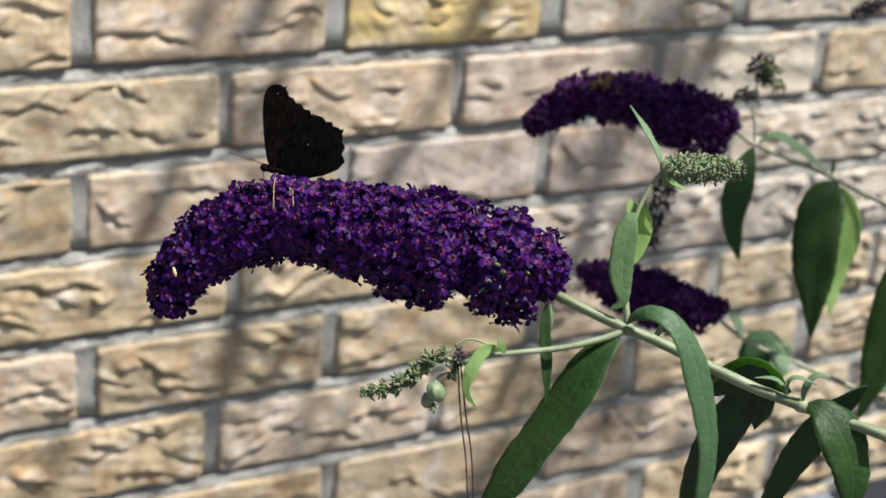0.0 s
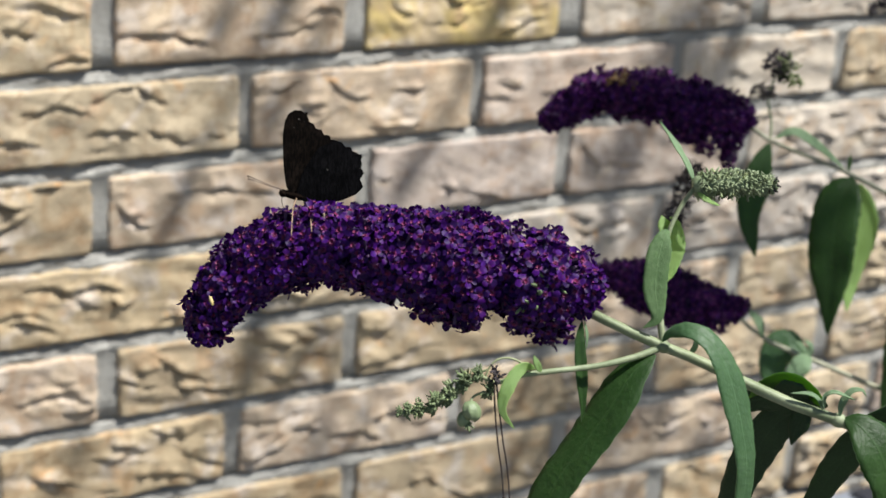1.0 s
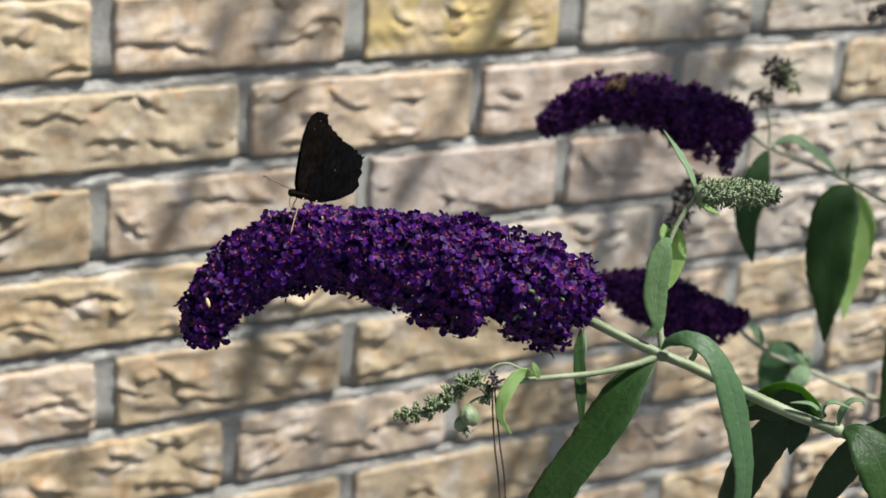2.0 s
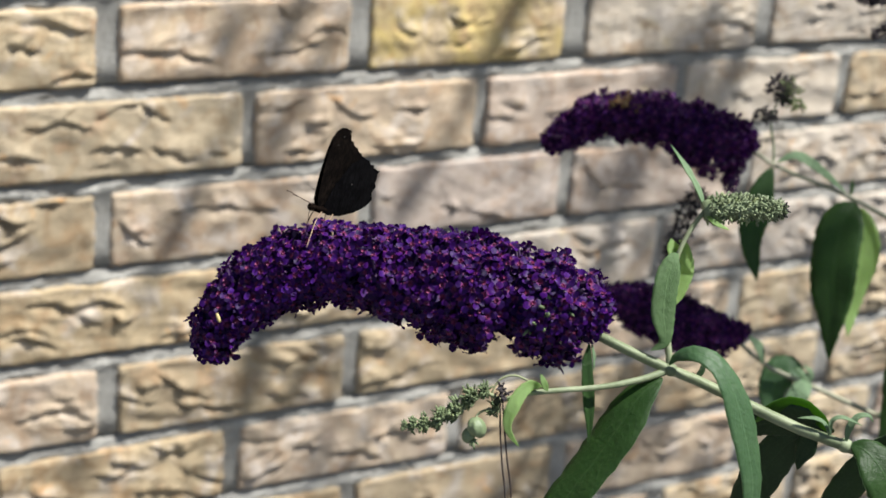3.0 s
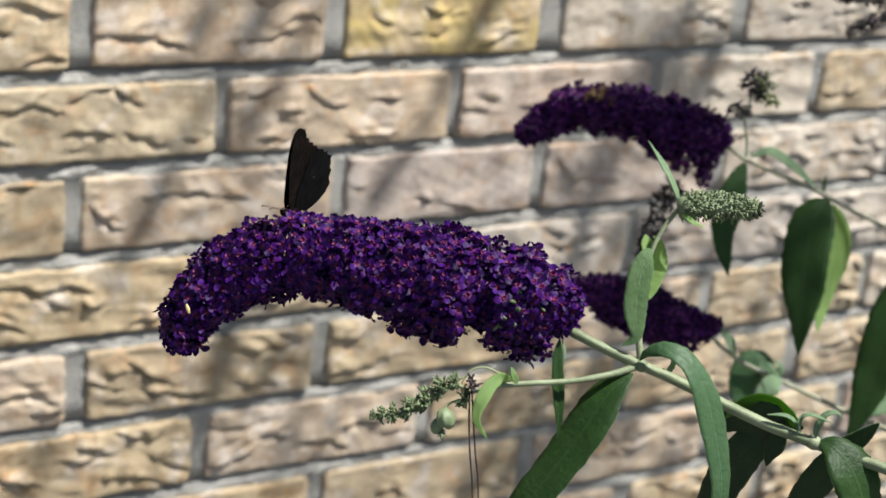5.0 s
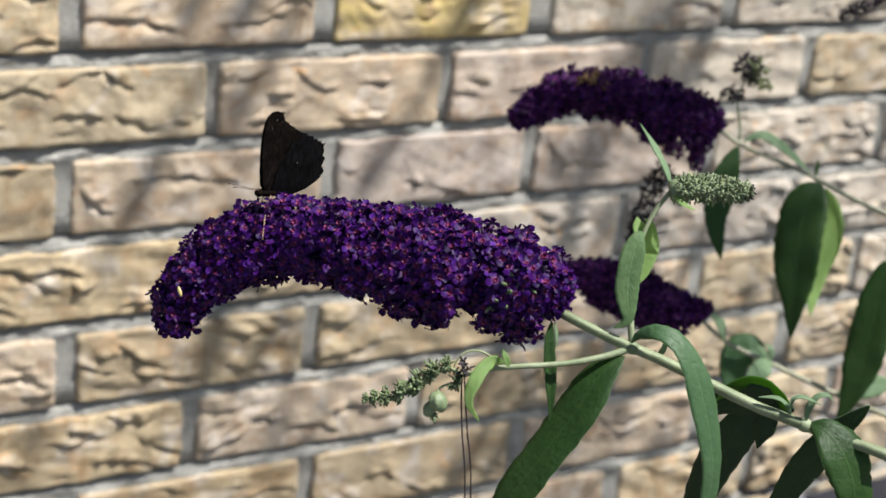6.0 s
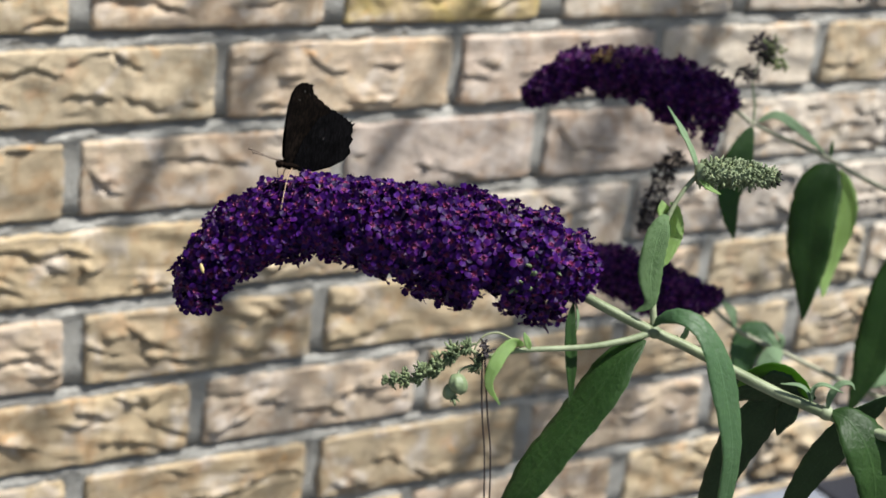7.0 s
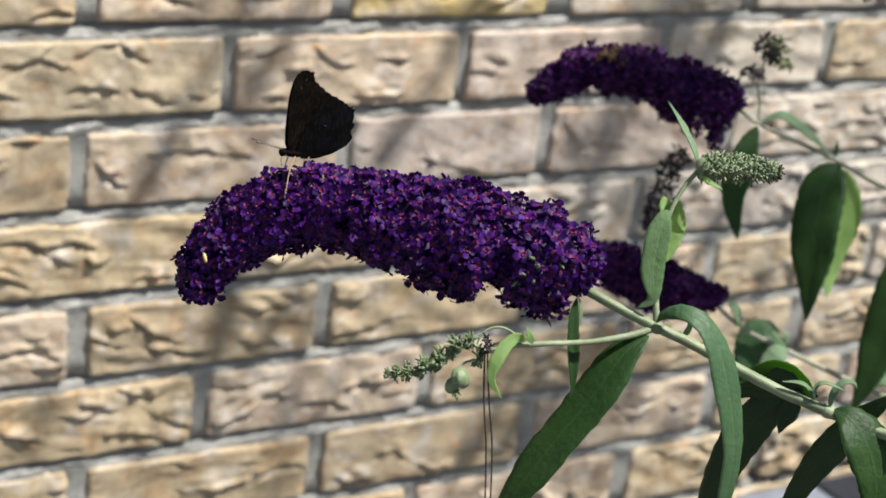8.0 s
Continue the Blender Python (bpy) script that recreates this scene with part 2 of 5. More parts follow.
FOREWING = wing_material("forewing_black_brown", (0.0028, 0.0022, 0.0018), (0.0105, 0.0075, 0.0056))
HINDWING = wing_material("hindwing_black", (0.0018, 0.0018, 0.0020), (0.0066, 0.0063, 0.0068))
FUR = plain(name="body_fur", spec=0.05, rough=1.0, relief=0.0006, relief_scale=1500, scale=400, stops=[(0.3, (0.004, 0.0026, 0.002)), (0.7, (0.012, 0.0075, 0.005))])
LEG = plain("leg_tan", [(0.3, (0.20, 0.13, 0.08)), (0.7, (0.34, 0.24, 0.16))], 300, 0.6)
ANTENNA = plain("antenna_brown", [(0.3, (0.06, 0.04, 0.03)), (0.7, (0.14, 0.10, 0.07))], 300, 0.7)
SPECK = plain("wing_speck", [(0.3, (0.16, 0.15, 0.14)), (0.7, (0.25, 0.23, 0.2))], 300, 0.7)


# ---- mesh helpers ----
def mesh_of(name, verts, faces, mats, slots=None, smooth=True, uvs=None):
    me = bpy.data.meshes.new(name)
    me.from_pydata([tuple(v) for v in verts], [], faces)
    for mm in mats:
        me.materials.append(mm)
    if slots is not None:
        me.polygons.foreach_set("material_index", slots)
    me.polygons.foreach_set("use_smooth", [smooth] * len(me.polygons))
    if uvs is not None:
        layer = me.uv_layers.new(name="UVMap")
        loops = np.empty(len(me.loops), dtype=np.int32)
        me.loops.foreach_get("vertex_index", loops)
        layer.data.foreach_set("uv", np.asarray(uvs, dtype=np.float32)[loops].ravel())
    me.update()
    return me


def place(name, me, parent, label=""):
    ob = new(name, me)
    ob.parent = parent
    if label:
        tagged(ob, label=label)
    return ob


def part(name, bm, mat, parent, label=""):
    me = bpy.data.meshes.new(name)
    for f in bm.faces:
        f.smooth = True
    bm.to_mesh(me)
    bm.free()
    for mm in mat if isinstance(mat, (list, tuple)) else [mat]:
        me.materials.append(mm)
    return place(name, me, parent, label)


def spline(points, n):
    """n points of a smooth curve through the given ones (mm in, metres out), evenly spaced."""
    p = np.array(points, float) / 1000
    p = np.vstack([2 * p[0] - p[1], p, 2 * p[-1] - p[-2]])
    out = []
    for i in range(1, len(p) - 2):
        a, b, c, d = p[i - 1 : i + 3]
        for t in np.linspace(0, 1, 24, endpoint=False):
            out.append(0.5 * (2 * b + (c - a) * t + (2 * a - 5 * b + 4 * c - d) * t * t + (3 * b - a - 3 * c + d) * t**3))
    out = np.array(out + [p[-2]])
    far = np.r_[0, np.cumsum(np.linalg.norm(np.diff(out, axis=0), axis=1))]
    at = np.linspace(0, far[-1], n)
    return np.stack([np.interp(at, far, out[:, k]) for k in range(3)], 1)


def unit(v):
    return v / (np.linalg.norm(v, axis=-1, keepdims=True) + 1e-12)


def tube(points, radii, n=16, sides=8, wobble=0.0, seed=0):
    """Verts and faces of a round stem along the curve; radii in mm, spread evenly along it."""
    rng = np.random.default_rng(seed)
    c = spline(points, n)
    t = unit(np.gradient(c, axis=0))
    a = unit(np.cross(t, (0.12, 0.3, 0.95)))
    b = np.cross(t, a)
    r = np.interp(np.linspace(0, 1, n), np.linspace(0, 1, len(radii)), radii) / 1000
    r = r * (1 + wobble * rng.normal(size=n))
    ang = np.arange(sides) * 2 * np.pi / sides
    rib = 1 + 0.07 * np.cos(4 * ang) if sides >= 10 else np.ones(sides)
    ring = c[:, None] + r[:, None, None] * rib[None, :, None] * (np.cos(ang)[None, :, None] * a[:, None] + np.sin(ang)[None, :, None] * b[:, None])
    verts = ring.reshape(-1, 3)
    faces = [(i * sides + k, i * sides + (k + 1) % sides, (i + 1) * sides + (k + 1) % sides, (i + 1) * sides + k) for i in range(n - 1) for k in range(sides)]
    faces += [tuple(range(sides))[::-1], tuple((n - 1) * sides + k for k in range(sides))]
    return verts, faces


def stem(name, parent, points, radii, mat=STEM, label="", n=16, sides=8, seed=0):
    v, f = tube(points, radii, n, sides, 0.03, seed)
    return place(name, mesh_of(name, v, f, [mat]), parent, label)


def leaf(parent, points, width, facing=(0, 0.35, 1), fold=14.0, top=LEAF_TOP, under=LEAF_UNDER, seed=0, curl=0.05, blunt=0.8, twist=0.0, label="", name="leaf"):
    """A lance-shaped leaf along a curve (mm), with a folded midrib, wavy toothed margin and a paler underside."""
    rng = np.random.default_rng(seed + 11)
    n, across = 30, 9
    c = spline(points, n)
    t = unit(np.gradient(c, axis=0))
    s = np.linspace(0, 1, n)
    side = unit(np.cross(np.broadcast_to(np.array(facing, float), t.shape), t))
    nor = np.cross(t, side)
    tw = np.radians(twist) * s
    side, nor = side * np.cos(tw)[:, None] + nor * np.sin(tw)[:, None], nor * np.cos(tw)[:, None] - side * np.sin(tw)[:, None]
    shape = np.sin(np.pi * np.clip(s, 0, 1) ** blunt) ** 0.85
    shape[0], shape[-1] = 0.05, 0.01
    half = width / 2000 * shape
    u = np.linspace(-1, 1, across)
    ph = rng.uniform(0, 6.28, 4)
    teeth = 1 + 0.035 * np.sin(s * 70 + ph[0]) + 0.05 * np.sin(s * 13 + ph[1])
    wave = curl * (np.sin(s * 16 + ph[2]) + 0.6 * np.sin(s * 29 + ph[3]))
    f = np.radians(fold)
    grid = np.empty((n, across, 3))
    for j, v in enumerate(u):
        w = half * v * (teeth if abs(v) > 0.9 else 1)
        lift = np.abs(w) * np.tan(f) + half * wave * v * abs(v) - half * 0.18 * v * v
        grid[:, j] = c + side * (w * np.cos(f))[:, None] + nor * lift[:, None]
    back = grid - nor[:, None] * 0.00035
    verts = np.vstack([grid.reshape(-1, 3), back.reshape(-1, 3)])
    m = n * across
    faces, slots = [], []
    for i in range(n - 1):
        for j in range(across - 1):
            q = (i * across + j, i * across + j + 1, (i + 1) * across + j + 1, (i + 1) * across + j)
            faces += [q, tuple(m + k for k in q[::-1])]
            slots += [0, 1]
        for j in (0, across - 1):
            a, b = i * across + j, (i + 1) * across + j
            faces.append((a, b, m + b, m + a) if j == 0 else (b, a, m + a, m + b))
            slots.append(1)
    uv = np.stack(np.meshgrid((u + 1) / 2, s), -1).reshape(-1, 2)
    return place(name, mesh_of(name, verts, faces, [top, under], slots, True, np.vstack([uv, uv])), parent, label)


def floret_mesh(seed, petal, size=3.3):
    """One four-petalled floret on its tube, facing +z."""
    rng = np.random.default_rng(seed)
    v, f, s = [], [], []
    for k in range(4):
        a = k * math.pi / 2 + rng.normal(0, 0.10)
        r = size / 1000 * rng.uniform(0.86, 1.10)
        up = rng.uniform(-0.45, 0.50) * r
        o = len(v)
        twist, cup = rng.normal(0, 0.24), rng.uniform(0.04, 0.20)
        for rad, half, z in ((0.16, 0.11, -0.06), (0.42, 0.34, 0.06), (0.80, 0.47, 0.08), (1.03, 0.26, 0.02)):
            for sgn in (-1, 0, 1):
                x, y = rad * r * (1.06 if sgn == 0 else 1.0), sgn * half * r
                zz = z * r + up * rad * rad - (cup * r if sgn == 0 else 0) + twist * sgn * half * rad * r + rng.normal(0, 0.08) * r
                v.append((x * math.cos(a) - y * math.sin(a), x * math.sin(a) + y * math.cos(a), zz))
        for i in range(3):
            for j in range(2):
                b = o + i * 3 + j
                f.append((b, b + 3, b + 4, b + 1))
                s.append(3 if i == 0 else 0)
    o = len(v)
    r = size / 1000 * 0.27
    for z, rad in ((0.0005, r), (-0.0004, r * 0.5)):
        v += [(rad * math.cos(i * math.pi / 3), rad * math.sin(i * math.pi / 3), z) for i in range(6)]
    f += [(o + i, o + (i + 1) % 6, o + 6 + (i + 1) % 6, o + 6 + i) for i in range(6)] + [tuple(o + 6 + i for i in range(6))]
    s += [1] * 7
    o = len(v)
    for z, rad in ((0.0002, r * 1.05), (-0.0060, r * 0.6)):
        v += [(rad * math.cos(i * math.pi / 2.5), rad * math.sin(i * math.pi / 2.5), z) for i in range(5)]
    f += [(o + (i + 1) % 5, o + i, o + 5 + i, o + 5 + (i + 1) % 5) for i in range(5)]
    s += [2] * 5
    return np.array(v), f, s, [petal, THROAT if petal is PETAL else HEART, TUBE, HEART]


def turn_to(d, spin):
    """A rotation that takes +z to d."""
    q = Vector(d).to_track_quat("Z", "Y").to_matrix()
    return np.array(q @ Matrix.Rotation(spin, 3, "Z"))


def flower_head(parent, name, points, radii, petal, seed, label, inner=None, size=3.4, pitch=4.7, singles=300, lump=0.14, ends=(0.55, 0.8)):
    """A panicle: a rachis clothed in florets, thickest on its outer curve. radii (mm) go with the points; inner: share
    of the radius on the inside of the bend. The florets on the side towards the camera are pieces of their own."""
    rng = np.random.default_rng(seed)
    v, f = tube(points, [1.6, 1.2, 0.5], 24, 6)
    head = place(name, mesh_of("rachis", v, f, [STEM_DARK]), parent, label)
    N = 240
    c = spline(points, N)
    t = unit(np.gradient(c, axis=0))
    p = np.array(points, float)
    knots = np.r_[0, np.cumsum(np.linalg.norm(np.diff(p, axis=0), axis=1))]
    knots, long = knots / knots[-1], knots[-1] / 1000
    along = np.linspace(0, 1, N)
    rad = np.interp(along, knots, radii) / 1000
    thin = np.interp(along, knots, inner if inner else [1.0] * len(radii))
    front = np.array((0.0, 0.0, 1.0))
    # Added filler: a solid dark tube that blocks the view through the florets.
    v, f = tube(points, [r * 0.56 * k for r, k in zip(np.interp(np.linspace(0, 1, 30), along, rad * 1000), np.interp(np.linspace(0, 1, 30), along, thin))], 40, 12, 0.06, seed)
    place("flower_core", mesh_of("flower_core", v, f, [TUBE]), head, "solid dark filler core added inside the florets")
    step = pitch / 1000
    spots = []

    def grow(i, ang, depth, loose):
        """A floret spot round the axis at i, at that angle."""
        a = unit(np.cross(t[i], front))
        d = a * math.cos(ang) + front * math.sin(ang)
        side = (1 + math.cos(ang)) / 2
        R = rad[i] * (side + (1 - side) * thin[i])
        rough = lump * (1.0 + 0.4 * (1 - side))
        R *= 1 + rough * noise.noise(Vector((c[i] + d * R) * 95.0)) + 0.6 * rough * noise.noise(Vector((c[i] + d * R) * 230.0 + 7.0))
        R = max(R - 0.0012, 0.002) * depth
        e = unit(d + rng.normal(size=3) * loose + 0.10 * t[i])
        spots.append((c[i] + d * R, e, depth))

    for depth, loose, gap in ((1.0, 0.30, 1.0), (0.82, 0.55, 1.12)):
        rows = max(3, int(long / (step * 0.86 * gap)))
        for w in range(rows):
            i0 = (w + 0.5) / rows
            around = max(5, int(2 * math.pi * np.interp(i0, along, rad) * depth / (step * gap)))
            for k in range(around):
                i = int(np.clip(i0 + rng.normal(0, 0.22) / rows, 0, 1) * (N - 1))
                ang = (k + 0.5 * (w % 2) + rng.normal(0, 0.2)) * 2 * math.pi / around
                if depth == 1.0 and rng.random() < 0.07:
                    continue
                grow(i, ang, depth, loose)
        for end, sign, share in ((0, -1, ends[0]), (N - 1, 1, ends[1])):
            r = rad[end] * depth
            for ring in range(1, 1 + int(r * 1.5 / (step * gap))):
                tip = ring * step * gap / r
                if tip > 1.5:
                    break
                around = max(1, int(2 * math.pi * r * math.cos(tip) / (step * gap)))
                for k in range(around):
                    ang = (k + 0.5 * (ring % 2) + rng.normal(0, 0.2)) * 2 * math.pi / around
                    a = unit(np.cross(t[end], front))
                    d = (a * math.cos(ang) + front * math.sin(ang)) * math.cos(tip) + sign * share * t[end] * math.sin(tip)
                    spots.append((c[end] + d * (r - 0.0012), unit(d + rng.normal(size=3) * loose), depth))
    kinds = [floret_mesh(seed * 10 + k, petal, size) for k in range(7)]
    meshes = [mesh_of("floret", *k[:2], k[3], k[2]) for k in kinds]
    order = sorted((i for i in range(len(spots)) if spots[i][2] == 1.0), key=lambda i: -(spots[i][1][2] + 0.3 * spots[i][1][1]))
    lone = set(order[:singles])
    allv, allf, alls, count = [], [], [], 0
    for i, (p, d, depth) in enumerate(spots):
        rot = turn_to(d, rng.uniform(0, 6.28))
        big = rng.uniform(0.80, 1.12)
        k = int(rng.integers(7))
        if i in lone:
            fl = place("floret", meshes[k], head)
            fl.matrix_basis = Matrix.Translation(p) @ Matrix(rot).to_4x4() @ Matrix.Scale(big, 4)
        else:
            kv, kf, ks, _ = kinds[k]
            allv.append(kv * big @ rot.T + p)
            allf += [tuple(count + q for q in ff) for ff in kf]
            alls += ks
            count += len(kv)
    if allv:
        rest = place("florets", mesh_of("florets", np.vstack(allv), allf, kinds[0][3], alls), head)
        tagged(rest, kind="stuff")
    return head


def bud_cluster(parent, name, points, radii, mat, seed, count, size, label="", lumps=0, tip=None, core=0.0):
    """A spike of small closed buds round a thin axis, one mesh."""
    rng = np.random.default_rng(seed)
    v, f = tube(points, [r * core for r in radii] if core else [0.9, 0.5], 12, 8)
    v, f = [v], list(f)
    base = len(v[0])
    c = spline(points, 60)
    t = unit(np.gradient(c, axis=0))
    rad = np.interp(np.linspace(0, 1, 60), np.linspace(0, 1, len(radii)), radii) / 1000
    slots = [0] * len(f)
    for q in range(count):
        s = rng.random()
        if lumps:
            s = np.clip((math.floor(s * lumps) + 0.5 + rng.normal(0, 0.17)) / lumps, 0, 1)
        i = int(s * 59)
        a = unit(np.cross(t[i], (0.1, 0.2, 1.0)))
        b = np.cross(t[i], a)
        ang = rng.uniform(0, 2 * math.pi)
        d = unit(a * math.cos(ang) + b * math.sin(ang) + t[i] * rng.uniform(0.2, 0.9))
        L, w = size / 1000 * rng.uniform(0.55, 1.5), size / 1000 * rng.uniform(0.16, 0.30)
        p = c[i] + d * rad[i] * rng.uniform(0.3, 0.95)
        rot = turn_to(unit(d + rng.normal(size=3) * 0.6), rng.uniform(0, 6.28))
        ring = []
        for z, r in ((0, 0.5), (0.35, 1.0), (0.75, 0.95), (1.0, 0.35)):
            ring += [(w * r * math.cos(k * 2 * math.pi / 5), w * r * math.sin(k * 2 * math.pi / 5), L * z) for k in range(5)]
        v.append(np.array(ring) @ rot.T + p)
        new_faces = [(base + r * 5 + k, base + r * 5 + (k + 1) % 5, base + r * 5 + 5 + (k + 1) % 5, base + r * 5 + 5 + k) for r in range(3) for k in range(5)]
        new_faces.append(tuple(base + 15 + k for k in range(5)))
        f += new_faces
        slots += [1 if tip is not None and s > 0.93 and rng.random() < 0.35 else 0] * len(new_faces)
        base += 20
    return place(name, mesh_of(name, np.vstack(v), f, [mat] + ([tip] if tip else []), slots), parent, label)


# ---- ground ----
def make_ground():
    # Unseen paving, added; its tone is kept dark to lower bounced light.
    bm = bmesh.new()
    bmesh.ops.create_grid(bm, x_segments=40, y_segments=40, size=150)
    ob = part("ground", bm, PAVING, None)
    tagged(ob, "dark grey paving out of view along the brick wall", "ground", kind="structure")


make_ground()

# ---- wall ----
MODULE, COURSE, BED, HEAD_JOINT, A_BOTTOM = 0.222, 0.077, 0.0120, 0.0135, 1.2000


def brick_geometry(seed, length, height, step, folds=()):
    """A hand-moulded brick: a wavy face with curled folds of clay, rough arrises and plain sides. Front faces -y."""
    rng = np.random.default_rng(seed)
    nx, nz = max(3, int(length / step)), max(3, int(height / step))
    X, Z = np.meshgrid(np.linspace(0, length, nx + 1), np.linspace(0, height, nz + 1))
    u, w = X * 1000, Z * 1000
    L, H = length * 1000, height * 1000

    def waves(scale, n):
        out = np.zeros_like(u)
        for _ in range(n):
            a, k = rng.uniform(0, 6.28), rng.uniform(0.5, 1.6) / scale
            out += np.sin((u * math.cos(a) + w * math.sin(a) * 1.5) * k * 6.28 + rng.uniform(0, 6.28))
        return out / n

    y = 1.7 * waves(52, 6) + 0.4 * waves(19, 6)
    uw = u + 6.0 * waves(40, 5)
    ww = w + 4.5 * waves(44, 5) + 0.9 * waves(17, 6)

    def lap(s, along, amp, wide):
        """A lap of clay: a lip that stands proud above the line s = 0 and a hollow under it."""
        s = np.clip(s, -80, 80)
        lip = -np.exp(-s / wide) * (1 - np.exp(-s / 0.7)) * 0.9
        cave = 1.7 * np.exp(s / 1.7) - 0.2 * np.exp(-(((s + 9) / 6.0) ** 2))
        return along * amp * np.where(s > 0, lip, cave * (1 - np.exp(s / 0.5)))

    # the laps of clay that give this brick its face
    for u0, w0, u1, w1, sag in folds:
        mid, half = (u0 + u1) / 2, max(abs(u1 - u0) / 2, 8)
        du = u - mid
        line = (w0 + w1) / 2 + (w1 - w0) / (2 * half) * du + sag * (1 - (du / half) ** 2) + 0.7 * np.sin(u / 5.0 + seed)
        frayed = np.clip(0.85 + 1.1 * waves(22, 5), 0.25, 1.5)
        y += lap(w - line + 0.8 * waves(14, 5), np.exp(-(np.abs(du / (half * 1.12)) ** 4)) * frayed, rng.uniform(2.8, 4.4), rng.uniform(6, 15))
    # and the lesser ones
    for _ in range(int(rng.integers(2, 5)) if folds else int(rng.integers(9, 14))):
        cu, cw = rng.uniform(0.03, 0.97) * L, rng.uniform(0.12, 0.95) * H
        reach, bend, lean = rng.uniform(7, 26), rng.uniform(-0.015, 0.008), rng.normal(-0.02, 0.22)
        amp = rng.choice((1.0, 1.6, 2.4), p=(0.4, 0.35, 0.25)) if folds else rng.choice((1.8, 2.8, 4.0, 5.0), p=(0.2, 0.3, 0.3, 0.2))
        du = uw - cu
        ragged = np.clip(1.0 + 1.1 * waves(28, 4), 0.1, 1.8)
        line = cw + lean * du + bend * du * du + rng.uniform(0.2, 0.8) * np.sin(du / rng.uniform(4, 10) + rng.uniform(0, 6))
        y += lap(ww - line, np.exp(-(np.abs(du / reach) ** 3.2)) * ragged, amp, rng.uniform(6, 13))
    roll = np.minimum(np.minimum(u, L - u), np.minimum((H - w) * 2.0, w * 2.2)) + 1.2 * waves(25, 4)
    y += 2.6 * np.clip(1 - roll / 2.8, 0, 1) ** 2
    y *= 1.3 / 1000
    y = np.clip(y, -0.0085, 0.0095)
    wob = 0.0014 * waves(40, 5) + 0.0006 * waves(9, 4)
    pull = np.clip(1 - np.minimum(np.minimum(u, L - u), np.minimum(w, H - w)) / 9, 0, 1)
    corner = 0.0012 * np.clip(1 - np.minimum(u, L - u) / 9, 0, 1) * np.clip(1 - np.minimum(w, H - w) / 9, 0, 1) ** 2
    X = X + np.where(u < L / 2, 1, -1) * (pull * (wob + 0.0006) + corner) * (np.minimum(u, L - u) < 9)
    Z = Z + np.where(w < H / 2, 1, -1) * (pull * (wob[::-1] + 0.0006) + corner) * (np.minimum(w, H - w) < 9)
    front = np.stack([X, y, Z], -1).reshape(-1, 3)
    row = nx + 1
    rim = list(range(row)) + [i * row + nx for i in range(1, nz + 1)] + [nz * row + i for i in range(nx - 1, -1, -1)] + [i * row for i in range(nz - 1, 0, -1)]
    deep = front[rim].copy()
    deep[:, 1] = 0.022
    m = len(front)
    faces = [(i * row + j, i * row + j + 1, (i + 1) * row + j + 1, (i + 1) * row + j) for i in range(nz) for j in range(nx)]
    faces += [(rim[(k + 1) % len(rim)], rim[k], m + k, m + (k + 1) % len(rim)) for k in range(len(rim))]
    return np.vstack([front, deep]), faces


# Bricks that differ from the common tan, by course (0 is the top one in full view) and place along it.
KIND = {
    (-1, 0): "tan", (-1, 1): "pink", (-1, 2): "yellow", (-1, 3): "grey", (-1, 4): "tan",
    # (0, 0) is blush, not pink: the shade across it is put into its colour.
    (0, -1): "tan", (0, 0): "blush", (0, 1): "yellow", (0, 2): "grey", (0, 3): "grey", (0, 4): "pink",
    (1, -1): "tan", (1, 0): "blush", (1, 1): "pink", (1, 2): "grey", (1, 3): "tan",
    (2, -1): "sand", (2, 0): "blush", (2, 1): "pink", (2, 2): "pink", (2, 3): "grey",
    (3, -1): "sand", (3, 0): "tan", (3, 1): "grey", (3, 2): "grey", (3, 3): "grey",
    (4, -1): "blush", (4, 0): "sand", (4, 1): "sand", (4, 2): "blush", (4, 3): "tan",
    (5, -1): "sand", (5, 0): "blush", (5, 1): "sand", (5, 2): "tan", (5, 3): "tan",
    (6, -1): "sand", (6, 0): "sand", (6, 1): "sand", (6, 2): "blush", (6, 3): "tan",
    (7, -1): "sand", (7, 0): "sand", (7, 1): "blush", (7, 2): "tan", (7, 3): "tan",
}


# Head joints that lie off the regular bond: where the brick before ends and this one begins.
JOINT = {
    (0, 0): (-0.0210, -0.0031), (0, 1): (0.2011, 0.2199), (0, 2): (0.4175, 0.4424), (0, 3): (0.6415, 0.6607),
    (1, 0): (0.1057, 0.1159), (1, 1): (0.3313, 0.3402), (1, 2): (0.5527, 0.5644), (1, 3): (0.7590, 0.7714),
    (2, 0): (-0.0214, -0.0095), (2, 1): (0.2185, 0.2314), (2, 2): (0.4283, 0.4418), (2, 3): (0.6449, 0.6603),
    (3, 0): (0.1160, 0.1283), (4, 0): (-0.0194, -0.0021), (4, 1): (0.2113, 0.2258),
    (5, 0): (0.0975, 0.1112), (5, 1): (0.3273, 0.3406), (5, 2): (0.5555, 0.5720), (5, 3): (0.7861, 0.8076),
    (6, 1): (0.2163, 0.2313), (6, 2): (0.4513, 0.4687), (6, 3): (0.6861, 0.7036),
    (7, 2): (0.5793, 0.5994),
}

